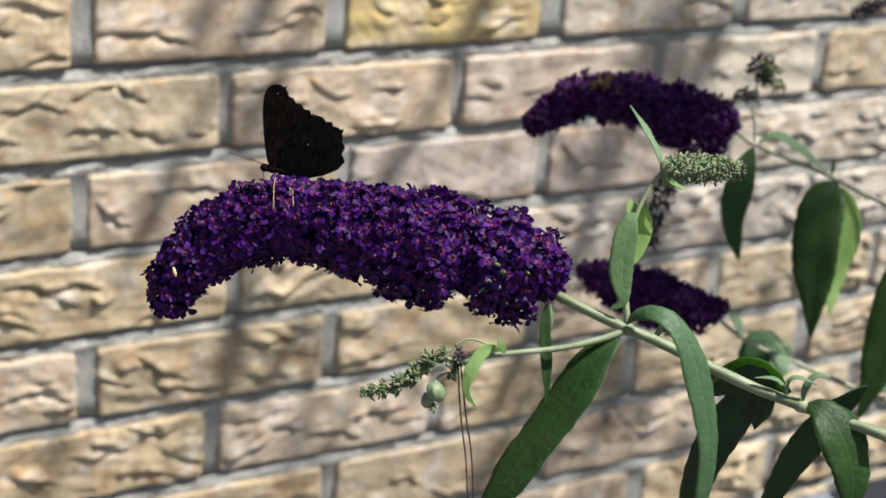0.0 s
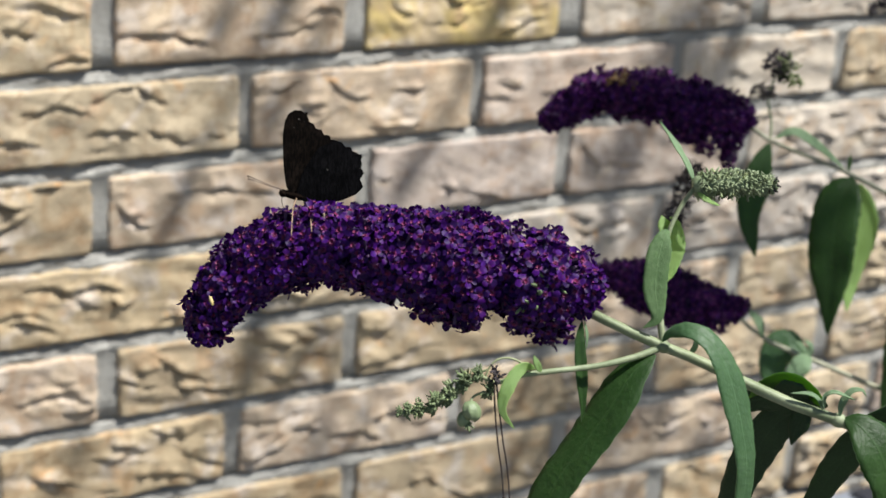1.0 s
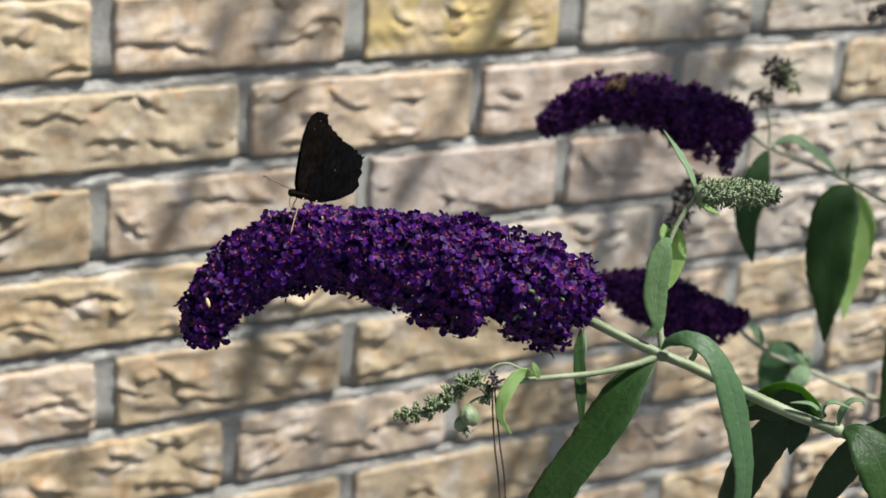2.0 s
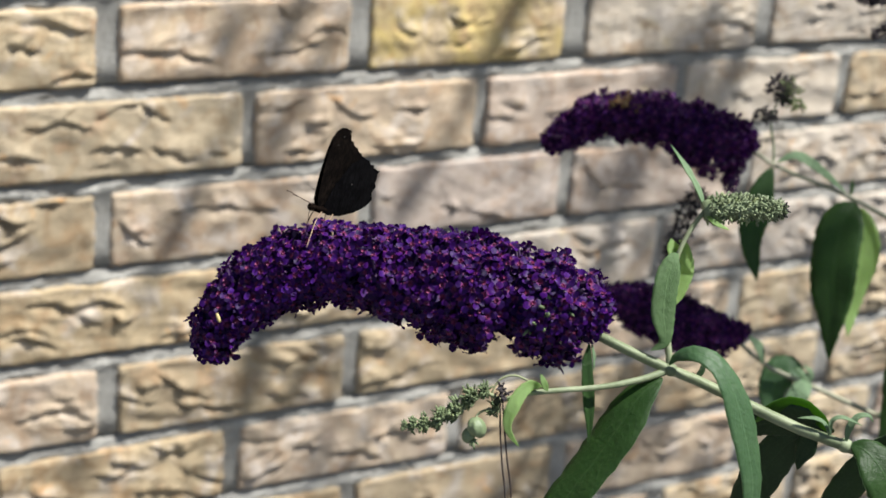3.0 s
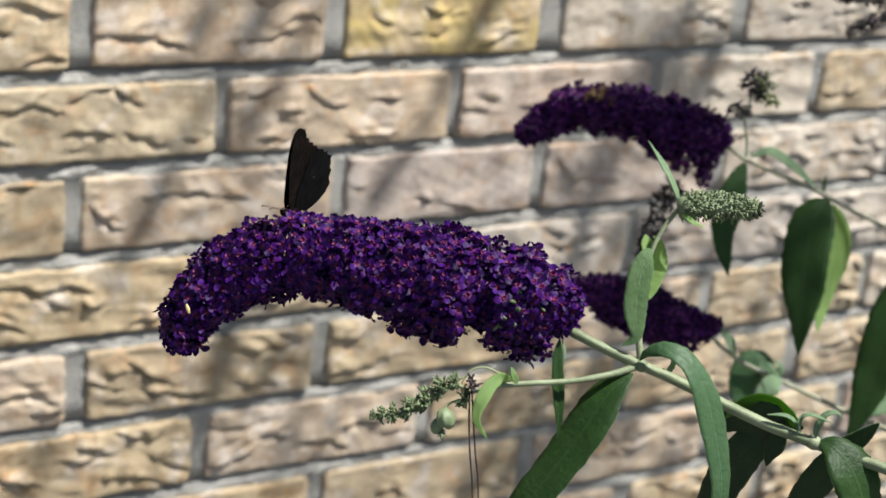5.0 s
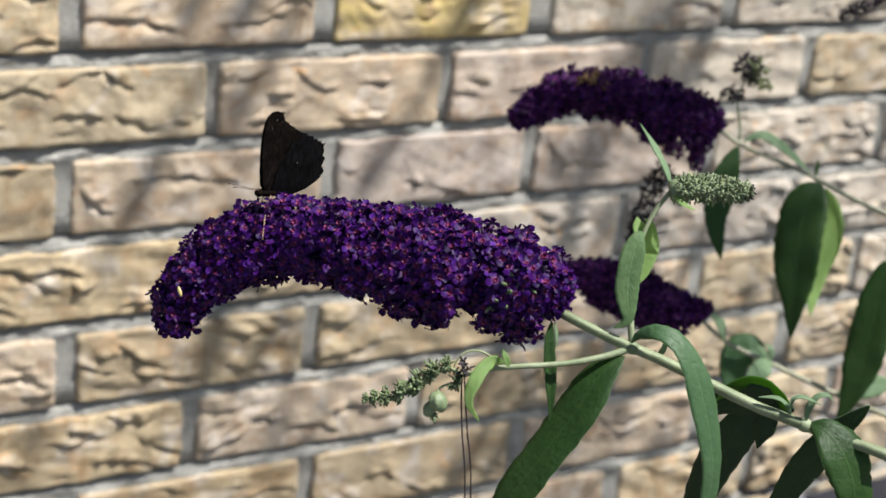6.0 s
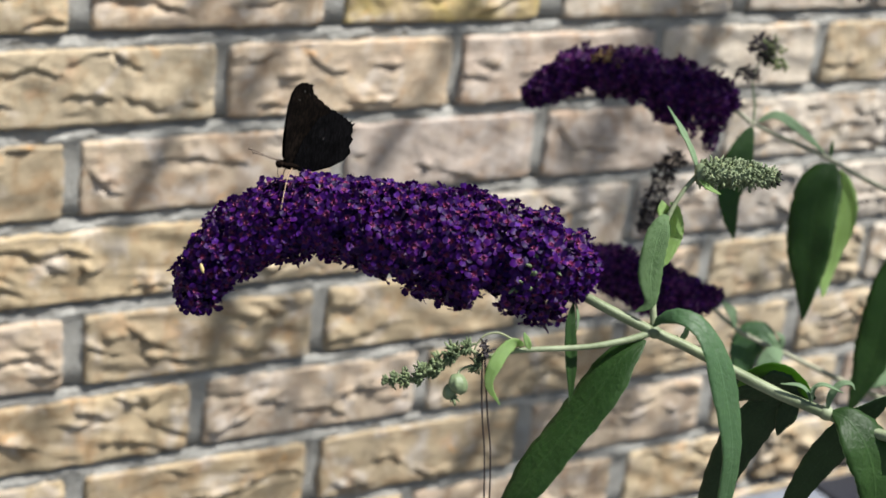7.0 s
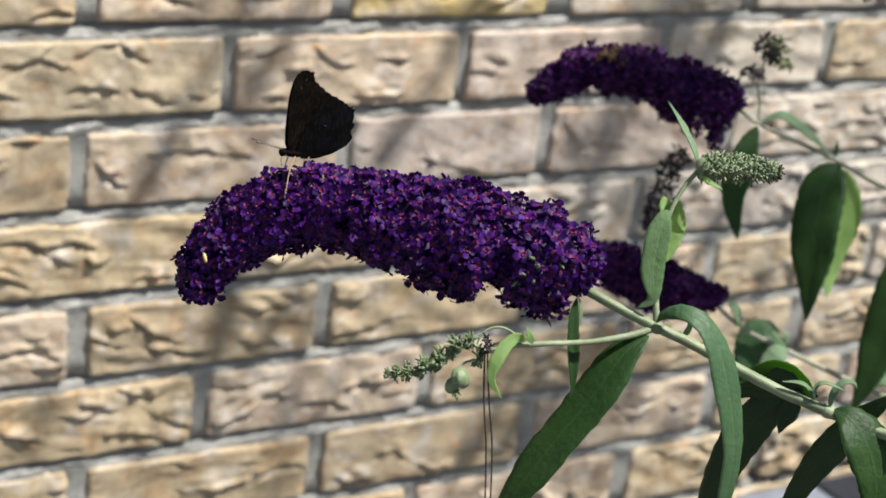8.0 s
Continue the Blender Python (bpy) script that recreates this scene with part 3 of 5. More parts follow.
# The chief laps of clay on a brick's face: from and to, along and up it, and the rise of the middle (mm).
LAPS = {
    (0, -1): [(134, 36, 156, 31, 1), (163, 53, 190, 45, 0), (169, 7, 199, 9, 4)],
    (0, 0): [(10, 25, 77, 15, 4), (124, 18, 175, 27, -2), (138, 55, 159, 50, -4), (167, 33, 199, 33, 7)],
    (0, 1): [(76, 44, 100, 40, -3), (27, 37, 44, 30, -2), (132, 6, 178, 20, 3)],
    (0, 2): [(144, 27, 198, 16, 5), (130, 10, 164, 9, -2)],
}
LAPS.update({
    (1, -1): [(37, 44, 76, 44, 5), (85, 25, 120, 21, 3), (135, 22, 172, 10, -2), (10, 24, 37, 20, 1), (118, 62, 142, 47, 0)],
    (1, 0): [(1, 47, 40, 54, -1), (75, 50, 108, 36, -3), (138, 41, 163, 40, 1), (116, 9, 157, 9, -1), (48, 34, 67, 33, 2), (30, 12, 52, 9, 1)],
    (1, 3): [(7, 19, 53, 22, -2)],
    (2, 0): [(88, 44, 109, 42, 2), (10, 36, 34, 18, -2)],
    (2, 2): [(14, 46, 35, 28, -2), (35, 27, 69, 23, 2)],
    (2, 1): [(70, 22, 86, 18, 1)],
    (1, 1): [(18, 40, 40, 34, -1), (150, 20, 172, 17, 2)],
    (1, 2): [(60, 30, 80, 26, 1)],
})
LAPS.update({
    (3, -1): [(51, 48, 84, 29, 0), (82, 49, 105, 42, 1), (99, 34, 116, 28, -4), (144, 8, 174, 9, 3), (16, 24, 48, 13, 3)],
    (4, -1): [(140, 30, 195, 19, 8), (173, 15, 200, 12, 2)],
    (4, 0): [(35, 52, 77, 25, -2), (53, 23, 112, 11, -2), (127, 53, 196, 50, -5), (141, 17, 175, 12, 0), (2, 37, 38, 26, -2)],
    (4, 1): [(5, 47, 34, 46, -3), (2, 10, 45, 12, 2)],
})
LAPS.update({
    (5, -1): [(162, 34, 204, 15, -3), (135, 60, 168, 51, -3), (99, 52, 119, 45, 2), (122, 17, 148, 15, 2), (30, 32, 62, 23, 1)],
    (5, 0): [(2, 52, 46, 50, -3), (7, 13, 45, 23, -3), (96, 22, 141, 10, 6), (53, 34, 78, 32, 2), (136, 32, 185, 33, 2)],
    (6, 0): [(107, 26, 156, 29, -2), (162, 34, 208, 34, 5)],
    (6, 1): [(57, 32, 88, 26, 5), (104, 14, 148, 6, -3), (20, 12, 56, 9, -2)],
})


def make_wall():
    x0, x1, z1, step = -2.4, 3.6, 2.6, 0.012
    bm = bmesh.new()
    bmesh.ops.create_cube(bm, size=1, matrix=Matrix.Translation(((x0 + x1) / 2, 0.0100 + 0.1, z1 / 2)) @ Matrix.Diagonal((x1 - x0, 0.2, z1, 1)))
    wall = part("wall_north", bm, MORTAR, None)
    for p in wall.data.polygons:
        p.use_smooth = False
    tagged(wall, "garden wall of hand-moulded tan and pinkish bricks with grey mortar", "wall", kind="structure")
    # joints struck back under each brick and flush with the one below
    part_of = np.r_[0.0, 0.06, 0.16, 0.3, 0.45, 0.6, 0.75, 0.9, 1.0]
    lines, depth = [], []
    for course in range(9, -5, -1):
        z = A_BOTTOM - course * COURSE
        for q in part_of[::-1]:
            lines.append(z - q * BED)
            depth.append(0.0026 + 0.0078 * math.exp(-q / 0.16))
        for h in (0.05, 0.3, 0.7, 0.96):
            lines.append(z + h * (COURSE - BED))
            depth.append(0.0038)
    gx, gz = np.meshgrid(np.arange(-0.5, 1.45, 0.004), np.array(lines))
    gy = np.repeat(np.array(depth)[:, None], gx.shape[1], 1)
    near_bed = np.repeat((np.array(depth) < 0.0029)[:, None], gx.shape[1], 1)
    rng = np.random.default_rng(77)
    for scale, amp in ((0.09, 0.0007), (0.03, 0.0006), (0.012, 0.0006)):
        for _ in range(7):
            a, k = rng.uniform(0, 6.28), rng.uniform(0.6, 1.6) * 6.28 / scale
            gy += amp / 2.6 * np.sin((gx * math.cos(a) + gz * math.sin(a)) * k + rng.uniform(0, 6.28))
    gz = gz + np.where(near_bed, 0.0012 * np.sin(gx * 61 + gz * 900) + 0.0008 * np.sin(gx * 173 + gz * 300), 0)
    rows, cols = gx.shape
    bed = place("mortar_bed", mesh_of("mortar_bed", np.stack([gx, gy, gz], -1).reshape(-1, 3), [(i * cols + j, i * cols + j + 1, (i + 1) * cols + j + 1, (i + 1) * cols + j) for i in range(rows - 1) for j in range(cols - 1)], [MORTAR]), wall, "rough grey mortar")
    length, height = MODULE - HEAD_JOINT, COURSE - BED
    kinds = ("tan", "tan", "pink", "pink", "grey")
    rest = {k: ([], [], 0) for k in BRICK}
    for course in range(-18, 16):
        z = A_BOTTOM - course * COURSE
        shift = 0.0 if course % 2 == 0 else 0.116
        for i in range(-11, 16):
            rng = random.Random(course * 131 + i)
            x = i * MODULE + shift + rng.uniform(-0.003, 0.003)
            if x < x0 or x + length > x1 or z < 0 or z + height > z1:
                continue
            kind = KIND.get((course, i), rng.choice(kinds))
            L, zz = length + rng.uniform(-0.003, 0.003), z + rng.uniform(-0.0012, 0.0012)
            far_end = JOINT[course, i + 1][0] if (course, i + 1) in JOINT else x + L
            x = JOINT[course, i][1] if (course, i) in JOINT else x
            L = far_end - x
            near = -0.45 < x < 1.25 and 0.5 < z < 1.45
            v, f = brick_geometry(course * 977 + i * 31 + (90003 if (course, i) == (1, 0) else 90000), L, height, 0.0020 if near else 0.02, LAPS.get((course, i), ()))
            if near:
                ob = place("brick", mesh_of("brick", v, f, [BRICK[kind]]), wall)
                ob.matrix_basis = pose(x, rng.uniform(-0.0012, 0.0012), zz, 0, rng.uniform(-0.2, 0.2), 0)
            else:
                a, b, n = rest[kind]
                a.append(v + np.array((x, 0, zz)))
                b += [tuple(n + q for q in ff) for ff in f]
                rest[kind] = (a, b, n + len(v))
    for kind, (a, b, n) in rest.items():
        if a:
            tagged(place("bricks", mesh_of("bricks", np.vstack(a), b, [BRICK[kind]]), wall), kind="stuff")


make_wall()

# ---- the plants: each spray is modelled in millimetres in a plane facing the camera, to fit its view ----
VIEW_TILT = pose(0, 0, 0, 70.62, -4.52, -29.27)


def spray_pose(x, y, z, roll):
    return Matrix.Translation((x, y, z)) @ VIEW_TILT @ Matrix.Rotation(radians(roll), 4, "Z")


def local_pose(x, y, roll):
    """A pose within a spray: mm and degrees."""
    return Matrix.Translation((x / 1000, y / 1000, 0)) @ Matrix.Rotation(radians(roll), 4, "Z")


def make_main_spray():
    br = tagged(new("buddleia_branch"), "leafy buddleia branch with a large open dark purple flower spike", "plant", "buddleia branches")
    stem("stem", br, [(-32.5, 15.3, 0), (-24.4, 11.2, 0), (-11.6, 5.1, 0), (0.0, 0.0, 0), (13.9, -5.6, 0), (34.8, -15.6, 0), (55.8, -25.1, 0), (72.0, -30.7, 0), (90.1, -38.1, 0), (116.2, -49.2, 0), (250.2, -144.5, -158.6), (518.8, -251.7, -462.1)], [2.0, 2.35, 2.55, 2.8, 3.2, 3.6, 4.2, 5.0], n=70, sides=16, label="pale felted green stem")
    for (x, y), r in (((0.0, 0.0), 2.8), ((72.0, -30.7), 3.1)):
        bm = bmesh.new()
        bmesh.ops.create_icosphere(bm, subdivisions=3, radius=r / 1000, matrix=Matrix.Translation((x / 1000, y / 1000, 0)) @ Matrix.Rotation(-0.42, 4, "Z") @ Matrix.Diagonal((1.25, 1.0, 1.0, 1)))
        part("node", bm, STEM, br, "swollen pale green stem node")
    # the open flower
    spine = [(-4.0, 10.4, 0), (-9.8, 13.0, 0), (-17.9, 13.0, 0), (-28.4, 14.4, 0), (-37.7, 17.5, 0), (-46.9, 19.2, 0), (-60.9, 22.3, 0), (-74.8, 25.5, 0), (-86.4, 28.5, 0), (-98.1, 29.7, 0), (-112.0, 31.1, 0), (-124.8, 28.8, 0), (-137.5, 23.7, 0), (-148.0, 17.4, 0), (-155.0, 10.0, 0), (-158.9, 1.8, 0), (-159.8, -2.8, 0)]
    girth = (11.6, 18.2, 22.6, 22.4, 22.4, 22.9, 22.6, 20.6, 19.2, 18.4, 17.0, 17.0, 16.0, 14.2, 12.6, 11.8, 9.4)
    hollow = (1.0, 1.0, 1.06, 1.02, 0.50, 1.12, 1.10, 1.02, 0.98, 0.96, 0.96, 0.98, 1.0, 1.0, 1.0, 1.0, 1.0)
    head = flower_head(br, "flower_head", spine, girth, PETAL, 3, "dark purple flower spike with crimson-eyed florets", inner=hollow)
    bud_cluster(head, "bract_tuft", [(-15, 17, 17), (-22, 13, 19), (-31, 8, 18)], (5, 7, 5), BUD_GREY, 52, 22, 3.2, "dull green bracts showing between the florets")
    bm = bmesh.new()
    bmesh.ops.create_icosphere(bm, subdivisions=2, radius=0.0022, matrix=Matrix.Translation(Vector((-156.5, 8.6, 13.5)) / 1000) @ Matrix.Rotation(0.3, 4, "Z") @ Matrix.Diagonal((0.36, 1.0, 0.3, 1)))
    part("fallen_petal", bm, PALE_FLECK, head, "single pale yellow petal caught among the florets")
    # upright side shoot with its bud spike
    shoot = stem("shoot", br, [(0.0, 0.0, 0), (-0.8, 13.5, 0), (0.4, 29.7, 0), (3.6, 46.0, 0), (9.0, 57.1, 0), (15.3, 65.0, 0)], [1.5, 1.25, 1.0, 1.0], n=20, label="upright green side shoot")
    bud_cluster(shoot, "bud_spike", [(14.6, 65.0, 0), (25.6, 66.2, 0), (37.2, 65.5, 0), (47.4, 65.0, 0)], (6.0, 6.3, 5.6, 2.8), BUD_FRESH, 5, 1250, 2.0, "tight green spike of unopened buds", tip=WITHERED, core=0.72)
    leaf(shoot, [(15.3, 66.4, 0), (12.1, 75.0, 0), (7.0, 84.3, 0), (1.9, 92.5, 0)], 5.2, (0.8, 0.3, 0.6), 20, LEAF_PALE, LEAF_PALE, 1, label="narrow upright grey-green leaf")
    leaf(shoot, [(4.0, 47.5, 2), (1.4, 45.5, 5), (-1.4, 37.0, 6), (-3.2, 24.1, 5.5), (-2.6, 12.3, 4.5), (-8.5, 8.0, 3)], 11.0, (0.15, 0.2, 1), 10, LEAF_FELT, LEAF_UNDER, 2, label="drooping felted green leaf")
    leaf(shoot, [(5.0, 52.8, -2), (6.4, 50.8, -4), (5.9, 41.3, -5), (4.1, 31.9, -5), (0.8, 24.9, -4)], 10.5, (0.1, 0.75, 0.75), 8, LEAF_YOUNG_LIT, LEAF_YOUNG_LIT, 3, label="bright green young leaf with light shining through")
    leaf(shoot, [(4.6, 46.3, -4), (2.8, 50.5, -5), (1.9, 54.0, -6)], 7.0, (0.1, 0.7, 0.75), 8, LEAF_YOUNG_LIT, LEAF_YOUNG_LIT, 4, blunt=0.6)
    leaf(shoot, [(15.3, 63.4, 3), (19.0, 59.9, 5), (24.4, 57.1, 5)], 2.2, (0, 0.6, 1), 16, LEAF_YOUNG_LIT, LEAF_YOUNG_LIT, 5)
    # low side shoot with a bud spike, capsule and hanging strands
    side = stem("side_shoot", br, [(0.0, 0.0, 0), (-12.0, -3.4, 3.9), (-28.7, -5.9, 8.6), (-47.4, -6.6, 14.0), (-58.9, -7.4, 15.8), (-66.8, -9.3, 16.6), (-72.5, -10.5, 17.0)], [1.6, 1.3, 1.2, 0.9], n=24, label="thin pale side shoot")
    spike = stem("bud_spike", side, [(-70.2, -10.0, 17.0), (-75.7, -7.3, 17.0), (-81.6, -9.6, 17.0), (-87.4, -14.6, 17.0), (-93.8, -17.2, 17.0), (-100.9, -19.1, 17.0), (-109.2, -19.9, 17.0)], [0.9, 0.8, 0.6, 0.4], STEM_DARK, "loose grey-green spike of small bud whorls", 24, 6)
    for k, ((x, y, z), r) in enumerate((((-72.0, -13.2, 17.0), (3.9)), ((-76.1, -6.4, 17.0), (3.9)), ((-81.6, -9.1, 17.0), (5.6)), ((-87.4, -14.1, 17.0), (6.3)), ((-94.0, -17.2, 17.0), (5.6)), ((-100.4, -19.1, 17.0), (4.2)), ((-105.2, -19.3, 17.0), (3.3)), ((-108.8, -19.7, 17.0), (2.1)))):
        bud_cluster(spike, "bud_whorl", [(x + 0.28 * r, y - 0.1 * r, z), (x, y, z), (x - 0.28 * r, y + 0.1 * r, z)], (r * 0.7, r * 0.8, r * 0.65), BUD_GREY, 80 + k, int(30 + 15 * r), 1.0 + 0.22 * r)
    bm = bmesh.new()
    bmesh.ops.create_icosphere(bm, subdivisions=3, radius=0.0037, matrix=Matrix.Translation(Vector((-80.4, -20.4, 20.0)) / 1000) @ Matrix.Rotation(0.5, 4, "Z") @ Matrix.Diagonal((0.95, 1.15, 0.95, 1)))
    heart = Vector((-80.4, -20.4, 20.0)) / 1000
    for v in bm.verts:
        v.co += v.normal * 0.00035 * math.cos(7 * math.atan2(v.co.z - heart.z, v.co.x - heart.x))
    part("capsule", bm, GALL, side, "swollen pale green seed capsule")
    bm = bmesh.new()
    bmesh.ops.create_icosphere(bm, subdivisions=3, radius=0.0029, matrix=Matrix.Translation(Vector((-83.6, -23.6, 18.0)) / 1000) @ Matrix.Rotation(-0.4, 4, "Z") @ Matrix.Diagonal((0.95, 1.2, 0.95, 1)))
    part("capsule", bm, GALL, side, "small pale green seed capsule")
    bud_cluster(side, "capsule_tuft", [(-81.1, -24.9, 19.0), (-82.0, -27.0, 19.0)], (1.6, 1.0), BUD_GREY, 9, 9, 2.2)
    stem("stalk", side, [(-74.3, -13.2, 17.0), (-77.1, -13.9, 17.0), (-79.7, -15.4, 17.0), (-80.9, -18.2, 19.0)], [0.5, 0.5], STEM, n=10, sides=6)
    stem("tendril", side, [(-73.0, -12.7, 17.0), (-73.9, -7.1, 17.0), (-70.2, -1.4, 17.0), (-64.6, -0.1, 16.4), (-59.3, -2.4, 15.8), (-55.4, -5.6, 15.5)], [0.35, 0.45, 0.5], STEM_DARK, "thin curled tendril", n=22, sides=6)
    leaf(side, [(-53.8, -5.0, 16.0), (-58.0, -4.1, 18.0), (-62.3, -7.0, 20.0), (-65.8, -12.4, 22.0), (-68.0, -17.9, 22.0), (-67.5, -22.4, 22.0), (-63.7, -28.2, 22.0)], 5.6, (-0.3, -0.2, 1), 10, LEAF_YOUNG_LIT, LEAF_YOUNG_LIT, 6, blunt=0.7, label="small light green leaf")
    leaf(side, [(-51.5, -6.5, 17.1), (-52.9, -3.3, 19.2), (-54.3, 0.7, 19.3)], 3.0, (0.3, 0.2, 1), 14, LEAF_YOUNG_LIT, LEAF_PALE, 7)
    bud_cluster(side, "withered_floret", [(-69.4, -10.0, 19.9), (-70.2, -6.4, 20.0), (-69.8, -3.6, 19.9)], (3.0, 2.0, 1.4), WITHERED, 10, 26, 2.2, "dark withered floret")
    stem("strand", side, [(-70.7, -9.3, 20.0), (-70.9, -21.8, 20.0), (-70.4, -35.3, 20.0), (-69.4, -49.0, 19.9), (-69.4, -84.0, 19.9)], [0.38, 0.34], STRAND, "thin dry brown strand", n=16, sides=5)
    stem("strand", side, [(-69.8, -9.3, 19.9), (-69.1, -21.8, 19.9), (-68.4, -33.1, 19.8), (-67.0, -49.1, 19.6), (-67.5, -84.0, 19.7)], [0.38, 0.34], STRAND, "thin dry brown strand", n=16, sides=5)
    # leaves of the branch itself
    leaf(br, [(-3.4, -3.4, 2), (-6.7, -5.1, 3), (-13.6, -11.0, 4), (-20.4, -21.5, 5), (-28.3, -33.2, 4), (-38.6, -47.2, 3), (-50.0, -64.0, 1), (-62.0, -84.0, -2), (-72.0, -102.0, -6)], 20.5, (-0.6, 0.25, 0.8), 8, LEAF_TOP, LEAF_UNDER, 8, blunt=0.66, label="broad dark green leaf hanging from the fork")
    leaf(br, [(-0.7, 2.1, 3), (2.0, 5.6, 6), (8.9, 7.5, 10), (17.0, 3.5, 12), (23.4, -6.8, 13), (27.7, -20.6, 12), (30.9, -34.4, 10), (32.7, -48.7, 8), (31.0, -68.0, 4), (27.0, -88.0, -1)], 13.4, (0.45, 0.35, 0.8), 10, LEAF_MID, LEAF_UNDER, 9, label="arching green leaf curving down over the stem")
    leaf(br, [(68.3, -28.3, -3.0), (61.0, -26.5, -8.0), (53.4, -30.2, -14.0), (46.2, -38.8, -20.0), (39.9, -51.9, -28.0), (35.0, -67.3, -36.0), (32.3, -85.5, -45.0), (32.3, -106.1, -54.0)], 17.0, (-0.4, -0.5, 0.7), 6, LEAF_SHADED, LEAF_SHADED, 10, blunt=0.72, label="ragged-edged green leaf behind the stem, shade put into its colour")
    # The ragged leaf's sunlit bend, added as its own blade in the lit colour.
    leaf(br, [(66.3, -25.6, -2), (60.3, -18.9, -4), (50.8, -15.0, -6), (42.5, -17.6, -8), (36.5, -22.5, -9)], 10.0, (-0.4, -0.6, 0.7), 8, LEAF_LIT, LEAF_LIT, 19, label="separate blade in lit colour for the dark leaf's sunlit bend")
    leaf(br, [(60.7, -24.5, -6), (57.9, -31.8, -8), (56.0, -37.0, -10), (54.7, -42.3, -11)], 9.0, (-0.6, -0.4, 0.6), 8, LEAF_SHADED, LEAF_SHADED, 11, label="hooked ragged leaf lobe")
    # Filler blade in the shade colour, added to close the gap under the stem.
    leaf(br, [(68.5, -25.4, -4), (60.0, -23.5, -7), (50.5, -22.5, -10), (40.5, -23.5, -14), (30.5, -29.0, -18)], 18.0, (-0.4, -0.5, 0.7), 6, LEAF_SHADED, LEAF_SHADED, 22, label="shade-coloured leaf blade added to fill under the stem")
    leaf(br, [(14.4, 3.6, -4), (13.8, -0.3, -4), (11.5, -2.9, -4), (9.8, -1.2, -4)], 2.6, (0.2, 0.3, 0.9), 14, LEAF_SHADED, LEAF_SHADED, 20, label="small dark curled leaf tip")
    leaf(br, [(73.9, -29.7, 2), (80.1, -33.0, 6), (87.1, -43.4, 8), (91.8, -58.5, 6), (92.9, -77.1, 2)], 22.0, (0.25, 0.35, 1), 12, LEAF_TOP, LEAF_UNDER, 12, label="green leaf with a pale midrib hanging from the lower node")
    leaf(br, [(100.0, -22.8, -4.0), (95.1, -28.3, -8.0), (87.7, -36.2, -14.0), (81.1, -46.8, -21.0), (74.0, -59.3, -29.0), (67.0, -75.9, -38.0), (61.1, -92.5, -47.0)], 13.5, (-0.4, -0.4, 0.75), 8, LEAF_SHADED, LEAF_UNDER, 13, label="dark green leaf in the shade behind the lower node")
    leaf(br, [(-33.7, 10.7, 4), (-34.8, 1.9, 5), (-34.1, -12.1, 5), (-33.5, -23.7, 4), (-33.9, -30.7, 3)], 6.0, (0.35, 0.1, 1.0), 24, LEAF_TOP, LEAF_PALE, 14, label="narrow folded leaf hanging under the flower")
    leaf(br, [(-32.5, 10.7, 3), (-31.6, 5.3, 4), (-31.8, -0.5, 4)], 1.6, (0.6, 0.1, 0.7), 15, LEAF_PALE, LEAF_PALE, 15)
    leaf(br, [(65.2, -26.5, 2), (63.3, -21.8, 3), (59.0, -19.2, 4), (51.7, -19.0, 4)], 2.3, (0.1, 0.7, 0.7), 20, LEAF_PALE, LEAF_PALE, 16, label="small curled pale leaf")
    leaf(br, [(65.6, -26.4, 3), (65.4, -20.4, 5), (69.5, -18.5, 6), (77.6, -21.7, 6)], 2.2, (0.1, 0.7, 0.7), 20, LEAF_PALE, LEAF_PALE, 17, label="small curled pale leaf")
    leaf(br, [(72.0, -29.6, 2), (72.7, -23.4, 4), (76.0, -18.3, 5), (80.6, -17.8, 5), (82.4, -20.5, 5)], 3.2, (0.1, 0.5, 0.8), 18, LEAF_PALE, LEAF_PALE, 18, label="small curled pale leaf")
    return br, head, shoot, side


